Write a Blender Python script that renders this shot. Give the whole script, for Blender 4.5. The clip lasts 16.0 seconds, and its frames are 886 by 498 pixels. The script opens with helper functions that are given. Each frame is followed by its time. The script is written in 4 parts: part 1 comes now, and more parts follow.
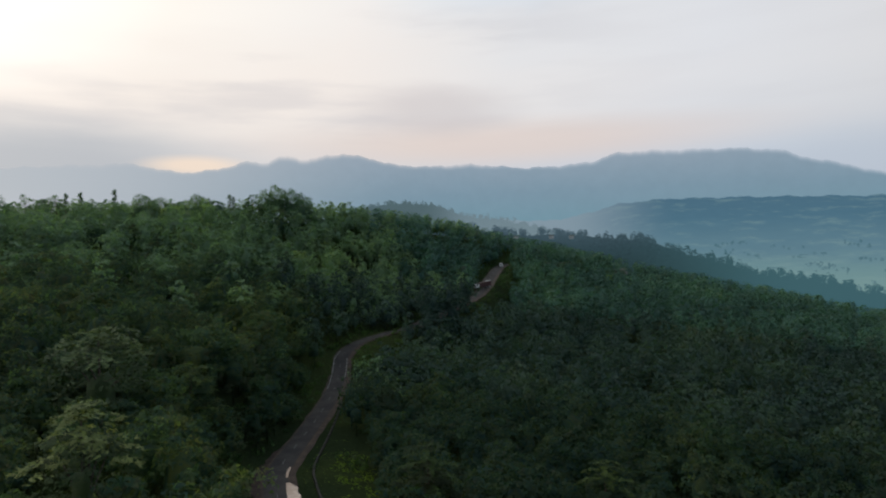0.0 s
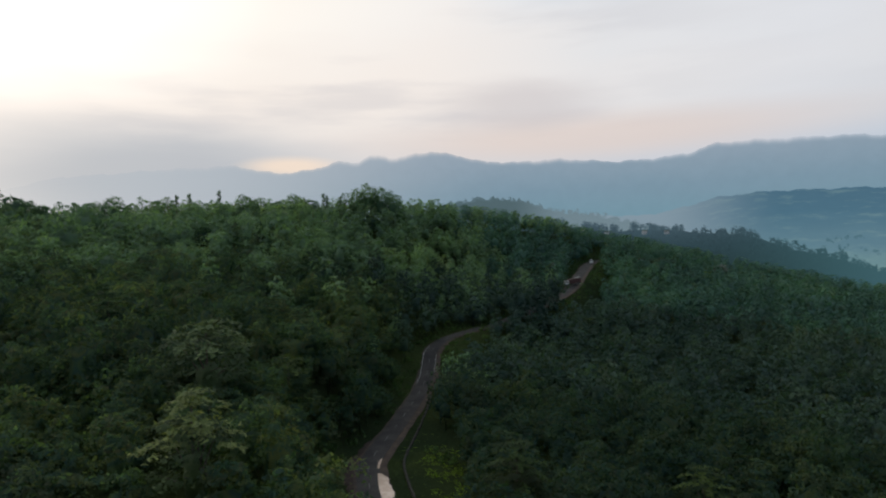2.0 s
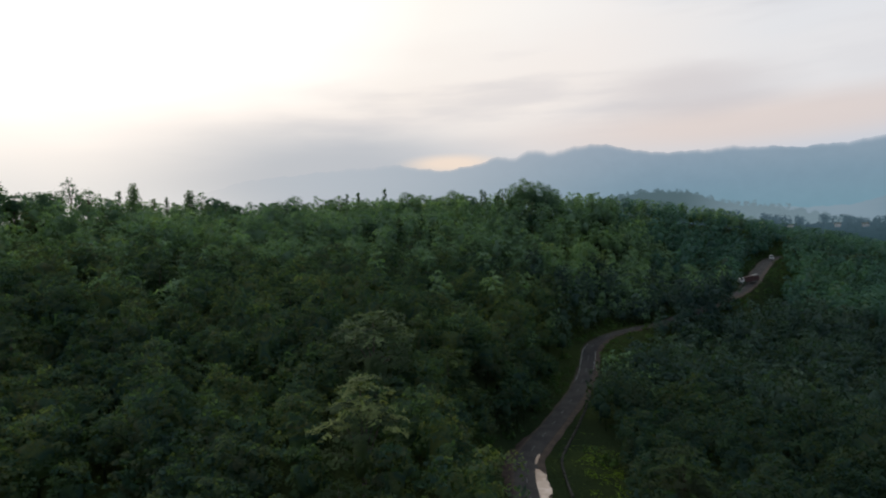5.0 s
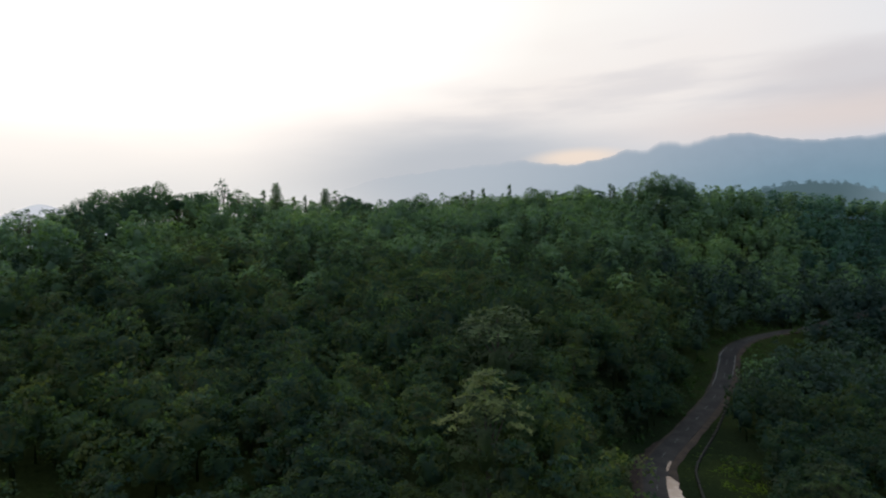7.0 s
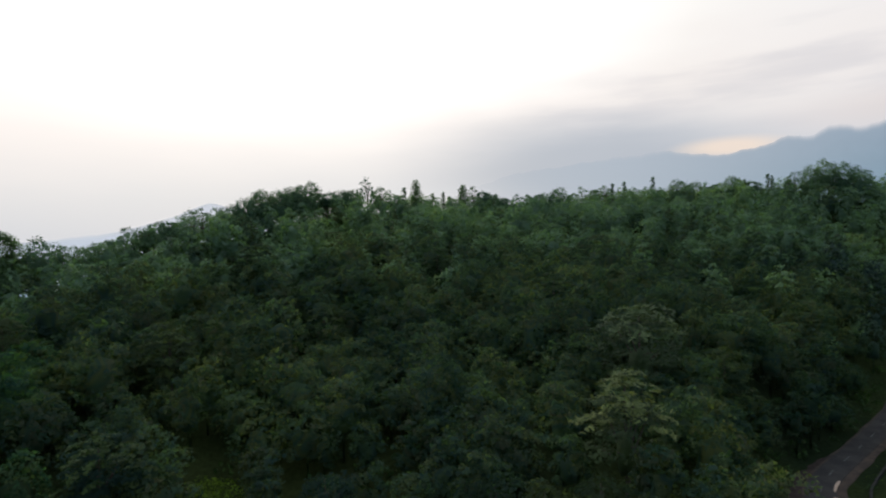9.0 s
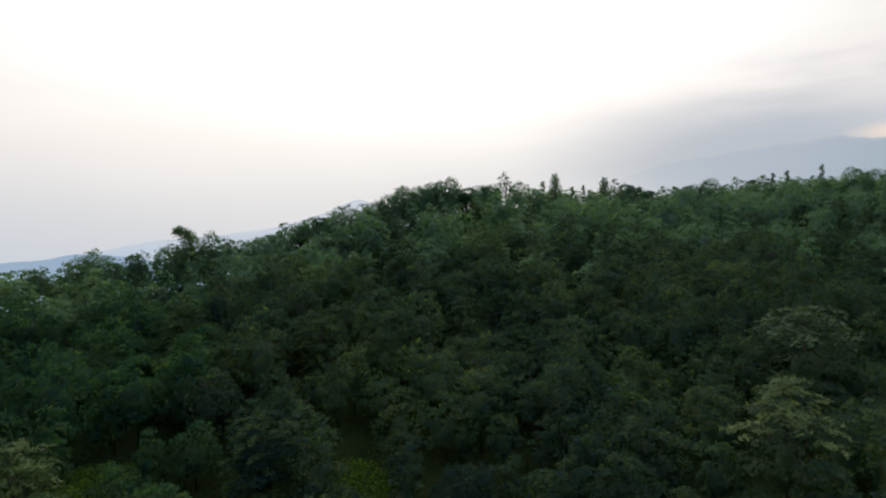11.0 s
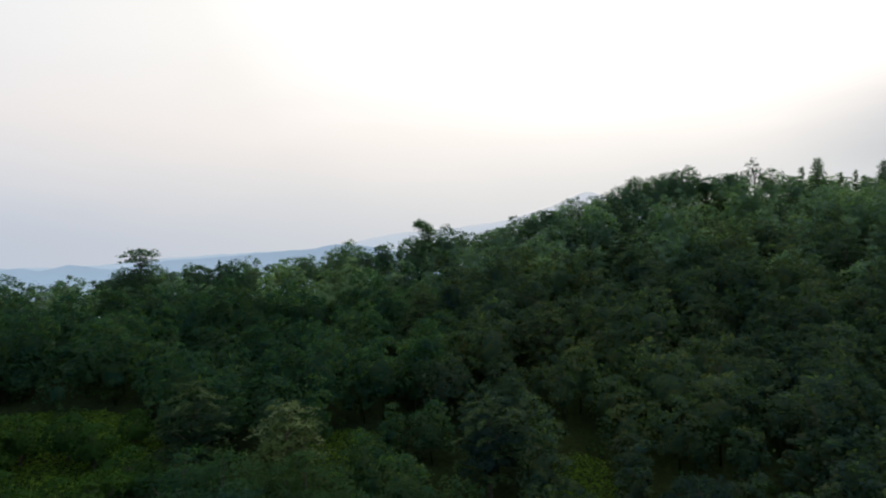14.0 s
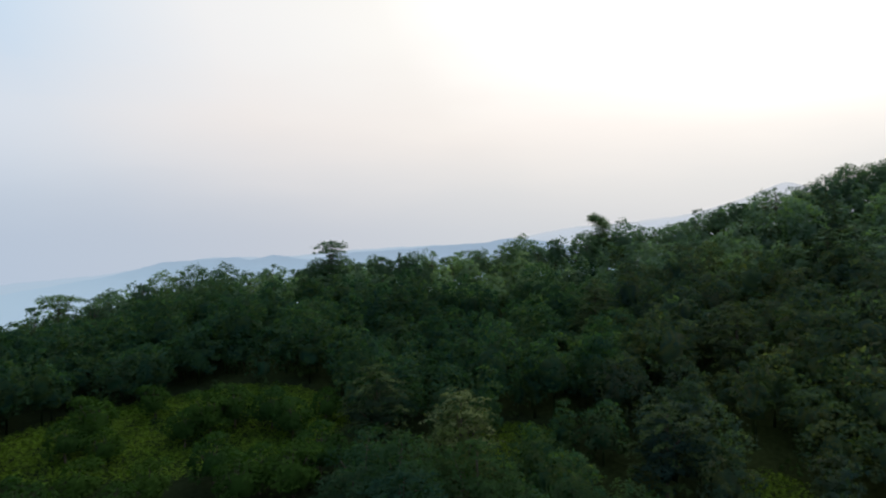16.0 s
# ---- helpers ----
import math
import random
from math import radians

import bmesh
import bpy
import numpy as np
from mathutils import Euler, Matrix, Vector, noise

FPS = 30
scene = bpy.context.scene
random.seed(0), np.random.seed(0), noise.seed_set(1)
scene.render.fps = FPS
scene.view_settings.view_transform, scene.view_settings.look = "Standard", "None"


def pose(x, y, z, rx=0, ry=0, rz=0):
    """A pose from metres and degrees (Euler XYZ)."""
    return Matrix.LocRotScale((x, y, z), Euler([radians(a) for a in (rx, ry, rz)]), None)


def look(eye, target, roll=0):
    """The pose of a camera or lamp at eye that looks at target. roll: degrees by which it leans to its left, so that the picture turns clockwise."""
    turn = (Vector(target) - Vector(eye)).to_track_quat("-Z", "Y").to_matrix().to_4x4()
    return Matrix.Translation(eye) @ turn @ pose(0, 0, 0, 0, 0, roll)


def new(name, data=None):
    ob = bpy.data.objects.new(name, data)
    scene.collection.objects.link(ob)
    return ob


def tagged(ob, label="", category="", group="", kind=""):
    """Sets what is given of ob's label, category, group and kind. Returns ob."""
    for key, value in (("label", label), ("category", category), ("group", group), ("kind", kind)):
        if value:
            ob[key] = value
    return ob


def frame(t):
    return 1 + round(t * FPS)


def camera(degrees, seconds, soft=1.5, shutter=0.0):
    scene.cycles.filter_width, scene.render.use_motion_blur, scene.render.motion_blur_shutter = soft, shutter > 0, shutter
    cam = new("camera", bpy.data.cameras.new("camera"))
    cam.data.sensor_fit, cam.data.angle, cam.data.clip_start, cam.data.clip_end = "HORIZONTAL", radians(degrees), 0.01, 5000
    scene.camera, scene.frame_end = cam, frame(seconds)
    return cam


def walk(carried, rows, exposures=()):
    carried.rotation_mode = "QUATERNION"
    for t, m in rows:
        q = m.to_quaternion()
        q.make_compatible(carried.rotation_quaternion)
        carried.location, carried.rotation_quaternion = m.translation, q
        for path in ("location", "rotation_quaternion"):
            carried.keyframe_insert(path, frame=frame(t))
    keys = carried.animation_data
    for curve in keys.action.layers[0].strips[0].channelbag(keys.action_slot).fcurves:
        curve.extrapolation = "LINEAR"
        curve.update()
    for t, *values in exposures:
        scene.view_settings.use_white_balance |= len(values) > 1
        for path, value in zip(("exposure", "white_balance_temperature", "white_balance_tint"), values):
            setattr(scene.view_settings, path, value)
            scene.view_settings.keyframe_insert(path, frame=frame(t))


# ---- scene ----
cam = camera(70.9, 16.0, soft=2.1, shutter=0.4)
EYE = (0.0, 0.0, 50.0)
# seconds, tilt, lean, turn: a drone that hovers and pans to its left
TURNS = [
    (0.0, 89.427, 1.661, -0.008), (0.5, 89.392, 1.851, 1.952), (1.0, 89.373, 1.836, 3.958),
    (1.5, 89.354, 1.975, 5.992), (2.0, 89.354, 1.970, 8.065), (2.5, 89.341, 2.025, 10.197),
    (3.0, 89.366, 2.025, 12.430), (5.5, 89.414, 2.087, 25.275), (6.0, 89.421, 2.024, 28.112),
    (6.5, 89.427, 2.014, 30.951), (7.0, 89.416, 1.964, 33.953), (7.5, 89.433, 1.980, 37.051),
    (8.0, 89.430, 1.956, 40.145), (8.5, 89.426, 1.955, 43.294), (9.0, 89.409, 1.890, 46.470),
    (11.5, 89.263, 1.733, 62.265), (12.0, 89.223, 1.661, 65.409), (12.5, 89.206, 1.550, 68.705),
    (13.0, 89.188, 1.481, 72.147), (13.5, 89.220, 1.449, 75.968), (14.0, 89.219, 1.350, 79.908),
    (14.5, 89.187, 1.272, 83.888), (15.0, 89.147, 1.244, 87.818), (15.5, 89.073, 1.103, 91.706),
    (16.0, 88.996, 0.951, 95.687),
]
walk(cam, [(t, pose(*EYE, rx, ry, rz)) for t, rx, ry, rz in TURNS],
     [(0.0, 0.0, 6720, 10), (3.0, 0.0, 6720, 10), (6.5, 0.0, 6520, 10), (9.0, 0.0, 6400, 10), (13.0, 0.0, 6370, 9), (16.0, 0.0, 6430, 9)])

# ---------------------------------------------------------------- sky and sun
SUN_AZ, SUN_EL = 62.0, 30.0  # degrees to the left of +y, degrees up


def sky_dir(az, el):
    a, e = radians(az), radians(el)
    return Vector((-math.sin(a) * math.cos(e), math.cos(a) * math.cos(e), math.sin(e)))


class Nodes:
    """A short way to write node trees."""

    def __init__(self, tree):
        self.tree = tree
        tree.nodes.clear()

    def add(self, kind, inputs=()):
        n = self.tree.nodes.new(kind)
        for k, v in dict(inputs).items():
            if isinstance(v, bpy.types.NodeSocket):
                self.tree.links.new(v, n.inputs[k])
            else:
                n.inputs[k].default_value = v
        return n

    def math(self, op, a, b=0.0, c=0.0, clamp=False):
        n = self.add("ShaderNodeMath", {0: a, 1: b, 2: c})
        n.operation, n.use_clamp = op, clamp
        return n.outputs[0]

    def mix(self, f, a, b, blend="MIX"):
        n = self.add("ShaderNodeMix")
        n.data_type, n.blend_type = "RGBA", blend
        for k, v in ((0, f), (6, a), (7, b)):
            if isinstance(v, bpy.types.NodeSocket):
                self.tree.links.new(v, n.inputs[k])
            else:
                n.inputs[k].default_value = v
        return n.outputs[2]

    def ramp(self, f, stops, mode="LINEAR"):
        n = self.add("ShaderNodeValToRGB", {0: f})
        n.color_ramp.interpolation = mode
        el = n.color_ramp.elements
        while len(el) < len(stops):
            el.new(0.5)
        for e, (at, col) in zip(el, stops):
            e.position = at
            e.color = (*col, 1) if len(col) == 3 else col
        return n.outputs[0]

    def span(self, v, a, b, lo=0.0, hi=1.0, kind="SMOOTHSTEP"):
        n = self.add("ShaderNodeMapRange", {0: v, 1: a, 2: b, 3: lo, 4: hi})
        n.interpolation_type = kind
        return n.outputs[0]

    def noise(self, vec, scale, detail=4.0, rough=0.55, out=0):
        return self.add("ShaderNodeTexNoise", {"Vector": vec, "Scale": scale, "Detail": detail, "Roughness": rough}).outputs[out]

    def mapped(self, vec, scale=(1, 1, 1), loc=(0, 0, 0), rot=(0, 0, 0)):
        return self.add("ShaderNodeMapping", {0: vec, 1: loc, 2: rot, 3: scale}).outputs[0]


world = bpy.data.worlds.new("sky")
scene.world = world
world.use_nodes = True
w = Nodes(world.node_tree)
way = w.add("ShaderNodeTexCoord").outputs["Generated"]
xyz = w.add("ShaderNodeSeparateXYZ", {0: way})
dot = w.add("ShaderNodeVectorMath", {0: way, 1: sky_dir(SUN_AZ, SUN_EL)})
dot.operation = "DOT_PRODUCT"
near_sun = dot.outputs["Value"]
# the veil of cloud: brightest round the hidden sun, cooler away from it
veil = w.ramp(w.math("MULTIPLY_ADD", near_sun, 0.5, 0.5), [
    (0.0, (0.26, 0.32, 0.38)), (0.42, (0.44, 0.54, 0.66)), (0.60, (0.56, 0.72, 0.92)), (0.72, (0.64, 0.78, 0.94)),
    (0.82, (0.97, 0.955, 0.955)), (0.90, (1.07, 1.03, 0.98)), (0.955, (1.30, 1.25, 1.20)), (1.0, (2.2, 2.1, 1.95))])
up = xyz.outputs[2]


def along(az):
    """How far a direction leans to the right of a bearing, level part only."""
    n = w.add("ShaderNodeVectorMath", {0: way, 1: Vector((math.cos(radians(az)), math.sin(radians(az)), 0))})
    n.operation = "DOT_PRODUCT"
    return n.outputs["Value"]


# warm light low down on either side of the sun
wavy = w.noise(w.mapped(way, (2.0, 2.0, 9.0), (0.3, 1.2, 0.4)), 1.6, 5.0, 0.5)
shift = w.math("MULTIPLY_ADD", wavy, 0.10, -0.05)
warm = w.math("MULTIPLY", w.span(w.math("ADD", up, shift), 0.34, 0.13), w.span(near_sun, 0.0, 0.65))
veil = w.mix(w.math("MULTIPLY", warm, 0.7), veil, (0.94, 0.85, 0.81, 1))
# a bank of stratus over the mountains, its edge climbing away from the sun
edge = w.math("SUBTRACT", w.math("ADD", up, shift), w.math("MULTIPLY_ADD", along(46), 0.26, 0.165))
bank = w.math("MULTIPLY", w.span(edge, 0.05, -0.04), w.span(along(50), -0.05, 0.25))
bank = w.math("MULTIPLY", bank, w.span(up, 0.10, 0.17, 0.55, 1.0))
veil = w.mix(w.math("MULTIPLY", bank, 0.55), veil, (0.97, 0.90, 0.86, 1))
streak = w.span(w.noise(w.mapped(way, (1.5, 1.5, 10.0), (0.9, 0.2, 0.1)), 2.1, 5.0, 0.5), 0.44, 0.66)
veil = w.mix(w.math("MULTIPLY", w.math("MULTIPLY", streak, bank), w.span(along(46), 0.90, 0.68, 0.08, 0.36)), veil, (0.56, 0.56, 0.62, 1))
# haze low down
low = w.math("ADD", w.math("ADD", up, w.math("MULTIPLY", shift, 0.5)), w.span(along(62), 0.05, -0.45, 0.0, 0.045))
haze = w.span(low, 0.24, 0.05)
haze_colour = w.mix(w.span(near_sun, 0.5, 0.95), (0.45, 0.54, 0.68, 1), (0.61, 0.68, 0.75, 1))
veil = w.mix(w.math("MULTIPLY", haze, 0.66), veil, haze_colour)
# a thicker bank of haze towards the mountains' far end
hx = w.math("DIVIDE", along(33.0), 0.33)
hz = w.math("DIVIDE", w.math("SUBTRACT", w.math("ADD", up, w.math("MULTIPLY", shift, 0.5)), 0.115), 0.085)
thick = w.span(w.math("SQRT", w.math("ADD", w.math("MULTIPLY", hx, hx), w.math("MULTIPLY", hz, hz))), 1.15, 0.2)
veil = w.mix(w.math("MULTIPLY", thick, 0.8), veil, (0.435, 0.485, 0.565, 1))
# the gap under the bank where the dawn shows
gx = w.math("DIVIDE", along(21.5), 0.085)
gz = w.math("DIVIDE", w.math("SUBTRACT", up, 0.125), 0.017)
dawn = w.span(w.math("SQRT", w.math("ADD", w.math("MULTIPLY", gx, gx), w.math("MULTIPLY", gz, gz))), 1.15, 0.25)
veil = w.mix(w.math("MULTIPLY", dawn, 0.8), veil, (1.0, 0.82, 0.68, 1))
px = w.math("DIVIDE", along(-6.0), 0.42)
pz = w.math("DIVIDE", w.math("SUBTRACT", up, 0.155), 0.042)
pink = w.span(w.math("SQRT", w.math("ADD", w.math("MULTIPLY", px, px), w.math("MULTIPLY", pz, pz))), 1.2, 0.2)
veil = w.mix(w.math("MULTIPLY", pink, 0.60), veil, (0.80, 0.66, 0.61, 1))
cx = w.math("DIVIDE", along(0.5), 0.14)
cz = w.math("DIVIDE", w.math("SUBTRACT", w.math("ADD", up, w.math("MULTIPLY", shift, 0.8)), 0.212), 0.042)
cloud = w.span(w.math("SQRT", w.math("ADD", w.math("MULTIPLY", cx, cx), w.math("MULTIPLY", cz, cz))), 1.3, 0.2)
veil = w.mix(w.math("MULTIPLY", cloud, 0.50), veil, (0.58, 0.55, 0.59, 1))
air = w.add("ShaderNodeTexSky")
air.sky_type, air.sun_disc, air.sun_elevation, air.sun_rotation = "NISHITA", False, radians(SUN_EL), radians(-SUN_AZ)
air.altitude, air.air_density, air.dust_density = 300.0, 1.5, 4.0
clear = air.outputs[0]
bg_veil = w.add("ShaderNodeBackground", {0: veil, 1: 0.97})
bg_clear = w.add("ShaderNodeBackground", {0: clear, 1: 0.07})
both = w.add("ShaderNodeMixShader", {0: 0.08, 1: bg_veil.outputs[0], 2: bg_clear.outputs[0]})
w.add("ShaderNodeOutputWorld", {0: both.outputs[0]})

sun = new("sun", bpy.data.lights.new("sun", "SUN"))
sun.data.energy, sun.data.angle, sun.data.color = 0.8, radians(30), (1.0, 0.92, 0.80)
sun.matrix_world = look((0, 0, 400), Vector((0, 0, 400)) - sky_dir(SUN_AZ, SUN_EL))
scene.view_settings.exposure = 0.0


# ---------------------------------------------------------------- materials
def material(name):
    m = bpy.data.materials.new(name)
    m.use_nodes = True
    return m, Nodes(m.node_tree)


def position(n):
    return n.add("ShaderNodeNewGeometry").outputs["Position"]


def finish(m, n, shader):
    n.add("ShaderNodeOutputMaterial", {0: shader})
    return m


def leaf_material(name, hues, per_tree=False, gain=1.0, gloss=0.18, thin=0.28, haze_sheen=0.05):
    """Foliage: tree by tree and leaf by leaf variation, thin leaves with a dull gloss that let some light through."""
    m, n = material(name)
    pos = position(n)
    leaf = n.add("ShaderNodeNewGeometry").outputs["Random Per Island"]
    if per_tree:
        pick = n.add("ShaderNodeObjectInfo").outputs["Random"]
    else:
        pick = n.span(n.noise(pos, 0.14, 1.0), 0.30, 0.70, kind="LINEAR")
    k = len(hues) - 1
    col = n.ramp(pick, [(i / k, tuple(c * gain for c in h)) for i, h in enumerate(hues)])
    stand = n.span(n.noise(pos, 0.03, 3.0), 0.36, 0.66)
    col = n.mix(1.0, col, n.ramp(stand, [(0, (0.72, 0.78, 0.86)), (0.6, (1.0, 1.0, 1.0)), (1, (1.26, 1.18, 1.0))]), "MULTIPLY")
    col = n.mix(1.0, col, n.ramp(leaf, [(0, (0.80, 0.82, 0.80)), (0.7, (1.0, 1.0, 1.0)), (1, (1.28, 1.24, 1.15))]), "MULTIPLY")
    # the bluish sheen imitates haze in front of the leaves
    p = n.add("ShaderNodeBsdfPrincipled", {"Base Color": col, "Roughness": 0.9, "Specular IOR Level": gloss, "Sheen Weight": haze_sheen, "Sheen Roughness": 0.6,
                                               "Sheen Tint": (0.75, 0.9, 1.0, 1)})
    tra = n.add("ShaderNodeBsdfTranslucent", {0: n.mix(1.0, col, (1.1, 1.2, 0.6, 1), "MULTIPLY")})
    a = n.add("ShaderNodeMixShader", {0: thin, 1: p.outputs[0], 2: tra.outputs[0]})
    return finish(m, n, a.outputs[0])


GREENS = [(0.024, 0.046, 0.036), (0.029, 0.054, 0.032), (0.040, 0.066, 0.030), (0.023, 0.049, 0.041), (0.054, 0.070, 0.028), (0.030, 0.056, 0.037), (0.051, 0.059, 0.033), (0.027, 0.054, 0.034)]
LEAVES_ONE = leaf_material("tree_leaves", GREENS, True, gain=1.1, gloss=0.05, haze_sheen=0.0, thin=0.52)
# GREENS with less red, for the trees past about bearing 80
LEAVES_FLANK = leaf_material("flank_leaves", [(r * 0.78, g * 1.04, b * 0.9) for r, g, b in GREENS], gain=1.65, gloss=0.05, thin=0.56, haze_sheen=0.02)
LEAVES_FLANK_ONE = leaf_material("flank_tree_leaves", [(r * 0.78, g * 1.04, b * 0.9) for r, g, b in GREENS], True, gain=1.3, gloss=0.05, haze_sheen=0.0, thin=0.52)
# GREENS kept darker: the shade below the road is put into the colour
LEAVES_LOW_SHADED = leaf_material("lower_wood_leaves_shaded", [(r * 0.88, g, b * 1.08) for r, g, b in GREENS], gain=1.12, gloss=0.06, thin=0.48, haze_sheen=0.03)
# GREENS again, lightened to stand in for haze over the hillside
LEAVES = leaf_material("hillside_leaves_lightened", GREENS, gain=1.8, gloss=0.05, thin=0.58, haze_sheen=0.03)
# haze painted into the leaf colour: much lighter on ridge and crest
LEAVES_RIDGE_HAZED = leaf_material("ridge_leaves_hazed", [(0.040, 0.073, 0.041), (0.047, 0.081, 0.037), (0.041, 0.074, 0.043), (0.054, 0.081, 0.036)], gain=2.75, gloss=0.2, thin=0.55, haze_sheen=0.18)
LEAVES_CREST_HAZED = leaf_material("crest_tree_leaves_hazed", [(0.034, 0.066, 0.040), (0.044, 0.078, 0.036), (0.036, 0.068, 0.044)], True, gain=2.2, gloss=0.2, thin=0.5)
# bluish, lightened leaf colour stands in for haze towards the valley
LEAVES_VALLEY_HAZED = leaf_material("valley_side_leaves_hazed", [(0.020, 0.055, 0.044), (0.028, 0.066, 0.044), (0.020, 0.057, 0.048), (0.037, 0.066, 0.040)], gain=1.95, gloss=0.08, thin=0.46, haze_sheen=0.14)
# darker copy of the valley leaves, with the hollow's shade in the colour
LEAVES_HOLLOW_SHADED = leaf_material("hollow_leaves_shaded", [(0.025, 0.052, 0.046), (0.032, 0.062, 0.044), (0.025, 0.053, 0.048), (0.040, 0.062, 0.040)], gain=1.22, gloss=0.08, thin=0.46, haze_sheen=0.08)
# pale leaves, lighter still for sky light painted on the crown tops
LEAVES_PALE_SKYLIT = leaf_material("pale_leaves_skylit", [(0.160, 0.195, 0.062), (0.175, 0.205, 0.066)], True, gloss=0.3)
LEAVES_FEATHER_SKYLIT = leaf_material("feathery_leaves_skylit", [(0.100, 0.140, 0.054), (0.110, 0.148, 0.058)], True, gloss=0.3)
LEAVES_YOUNG = leaf_material("young_leaves", [(0.037, 0.088, 0.021), (0.050, 0.104, 0.020), (0.036, 0.086, 0.023), (0.057, 0.112, 0.020)], True, gloss=0.03, haze_sheen=0.0, thin=0.4)
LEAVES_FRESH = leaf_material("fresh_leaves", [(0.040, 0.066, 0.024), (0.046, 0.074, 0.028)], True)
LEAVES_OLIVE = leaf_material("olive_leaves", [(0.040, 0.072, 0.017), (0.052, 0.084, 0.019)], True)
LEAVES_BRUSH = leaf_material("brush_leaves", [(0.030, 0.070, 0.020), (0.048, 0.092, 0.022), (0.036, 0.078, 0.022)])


def rough_material(name, a, b, scale, rough=0.9, fine=6.0, bump=0.4, spec=0.3):
    m, n = material(name)
    pos = position(n)
    f = n.span(n.noise(pos, scale, 5.0), 0.35, 0.65)
    g = n.noise(pos, scale * fine, 4.0, 0.7)
    col = n.mix(f, (*a, 1), (*b, 1))
    col = n.mix(1.0, col, n.ramp(g, [(0.25, (0.7, 0.7, 0.7)), (0.75, (1.25, 1.25, 1.25))]), "MULTIPLY")
    bu = n.add("ShaderNodeBump", {"Strength": bump, "Distance": 0.1, "Height": g})
    p = n.add("ShaderNodeBsdfPrincipled", {"Base Color": col, "Roughness": rough, "Specular IOR Level": spec, "Normal": bu.outputs[0]})
    return finish(m, n, p.outputs[0])


BARK = rough_material("bark", (0.06, 0.05, 0.04), (0.13, 0.11, 0.09), 2.0)
ASPHALT = rough_material("asphalt", (0.024, 0.024, 0.024), (0.044, 0.041, 0.039), 0.25, 0.9, 20.0, 0.3, 0.2)
DIRT = rough_material("shoulder_soil", (0.030, 0.023, 0.018), (0.058, 0.040, 0.030), 0.5)
RED_SOIL = rough_material("red_soil", (0.016, 0.011, 0.008), (0.034, 0.020, 0.015), 0.5)
STONE = rough_material("stone_edging", (0.014, 0.015, 0.012), (0.034, 0.034, 0.028), 1.2)


def mud_water():
    m, n = material("muddy_water")
    pos = position(n)
    col = n.mix(n.span(n.noise(pos, 0.6, 3.0), 0.4, 0.65), (0.42, 0.31, 0.24, 1), (0.52, 0.40, 0.32, 1))
    bu = n.add("ShaderNodeBump", {"Strength": 0.05, "Distance": 0.05, "Height": n.noise(pos, 5.0, 2.0)})
    p = n.add("ShaderNodeBsdfPrincipled", {"Base Color": col, "Roughness": 0.08, "IOR": 1.4, "Specular IOR Level": 0.5, "Normal": bu.outputs[0]})
    return finish(m, n, p.outputs[0])


MUD_WATER = mud_water()
FAINT_PAINT = rough_material("rubbed_off_paint", (0.05, 0.05, 0.05), (0.13, 0.13, 0.13), 1.5, 0.7)
PAINT = rough_material("worn_road_paint", (0.13, 0.13, 0.13), (0.32, 0.32, 0.31), 1.5, 0.7)


def ground_material():
    m, n = material("forest_floor_and_grass")
    pos = position(n)
    grass = n.span(n.noise(pos, 0.03, 4.0), 0.40, 0.62)
    tuft = n.noise(pos, 1.1, 6.0, 0.7)
    col = n.mix(grass, (0.020, 0.030, 0.014, 1), (0.034, 0.048, 0.017, 1))
    col = n.mix(n.span(n.noise(pos, 0.011, 3.0), 0.5, 0.66), col, (0.044, 0.056, 0.018, 1))
    col = n.mix(1.0, col, n.ramp(tuft, [(0.2, (0.45, 0.45, 0.45)), (0.8, (1.4, 1.4, 1.4))]), "MULTIPLY")
    bu = n.add("ShaderNodeBump", {"Strength": 0.9, "Distance": 0.5, "Height": tuft})
    p = n.add("ShaderNodeBsdfDiffuse", {0: col, 1: 0.8, "Normal": bu.outputs[0]})
    return finish(m, n, p.outputs[0])


GROUND = ground_material()


def plain(name, col, rough=0.6, metal=0.0):
    m, n = material(name)
    g = n.noise(position(n), 3.0, 4.0)
    c = n.mix(1.0, (*col, 1), n.ramp(g, [(0.3, (0.75, 0.75, 0.75)), (0.7, (1.1, 1.1, 1.1))]), "MULTIPLY")
    p = n.add("ShaderNodeBsdfPrincipled", {"Base Color": c, "Roughness": rough, "Metallic": metal})
    return finish(m, n, p.outputs[0])


# ---------------------------------------------------------------- helpers for meshes
def part(name, bm, mat, parent=None, label=""):
    me = bpy.data.meshes.new(name)
    bm.to_mesh(me)
    bm.free()
    me.materials.append(mat)
    ob = new(name, me)
    ob.parent = parent
    return tagged(ob, label)


def mesh_from(name, verts, faces, mat, smooth=False, normals=None):
    """A mesh out of numpy arrays: verts (n, 3), faces (m, 3 or 4), normals (n, 3)."""
    me = bpy.data.meshes.new(name)
    faces = np.asarray(faces, np.int32)
    k = faces.shape[1]
    me.vertices.add(len(verts))
    me.vertices.foreach_set("co", np.asarray(verts, np.float32).ravel())
    me.loops.add(faces.size)
    me.loops.foreach_set("vertex_index", faces.ravel())
    me.polygons.add(len(faces))
    me.polygons.foreach_set("loop_start", np.arange(0, faces.size, k, dtype=np.int32))
    me.update(calc_edges=True)
    if smooth:
        me.polygons.foreach_set("use_smooth", np.ones(len(faces), bool))
    if normals is not None:
        me.attributes.new("custom_normal", "FLOAT_VECTOR", "POINT").data.foreach_set("vector", np.asarray(normals, np.float32).ravel())
        me.update()
    me.materials.append(mat)
    return me


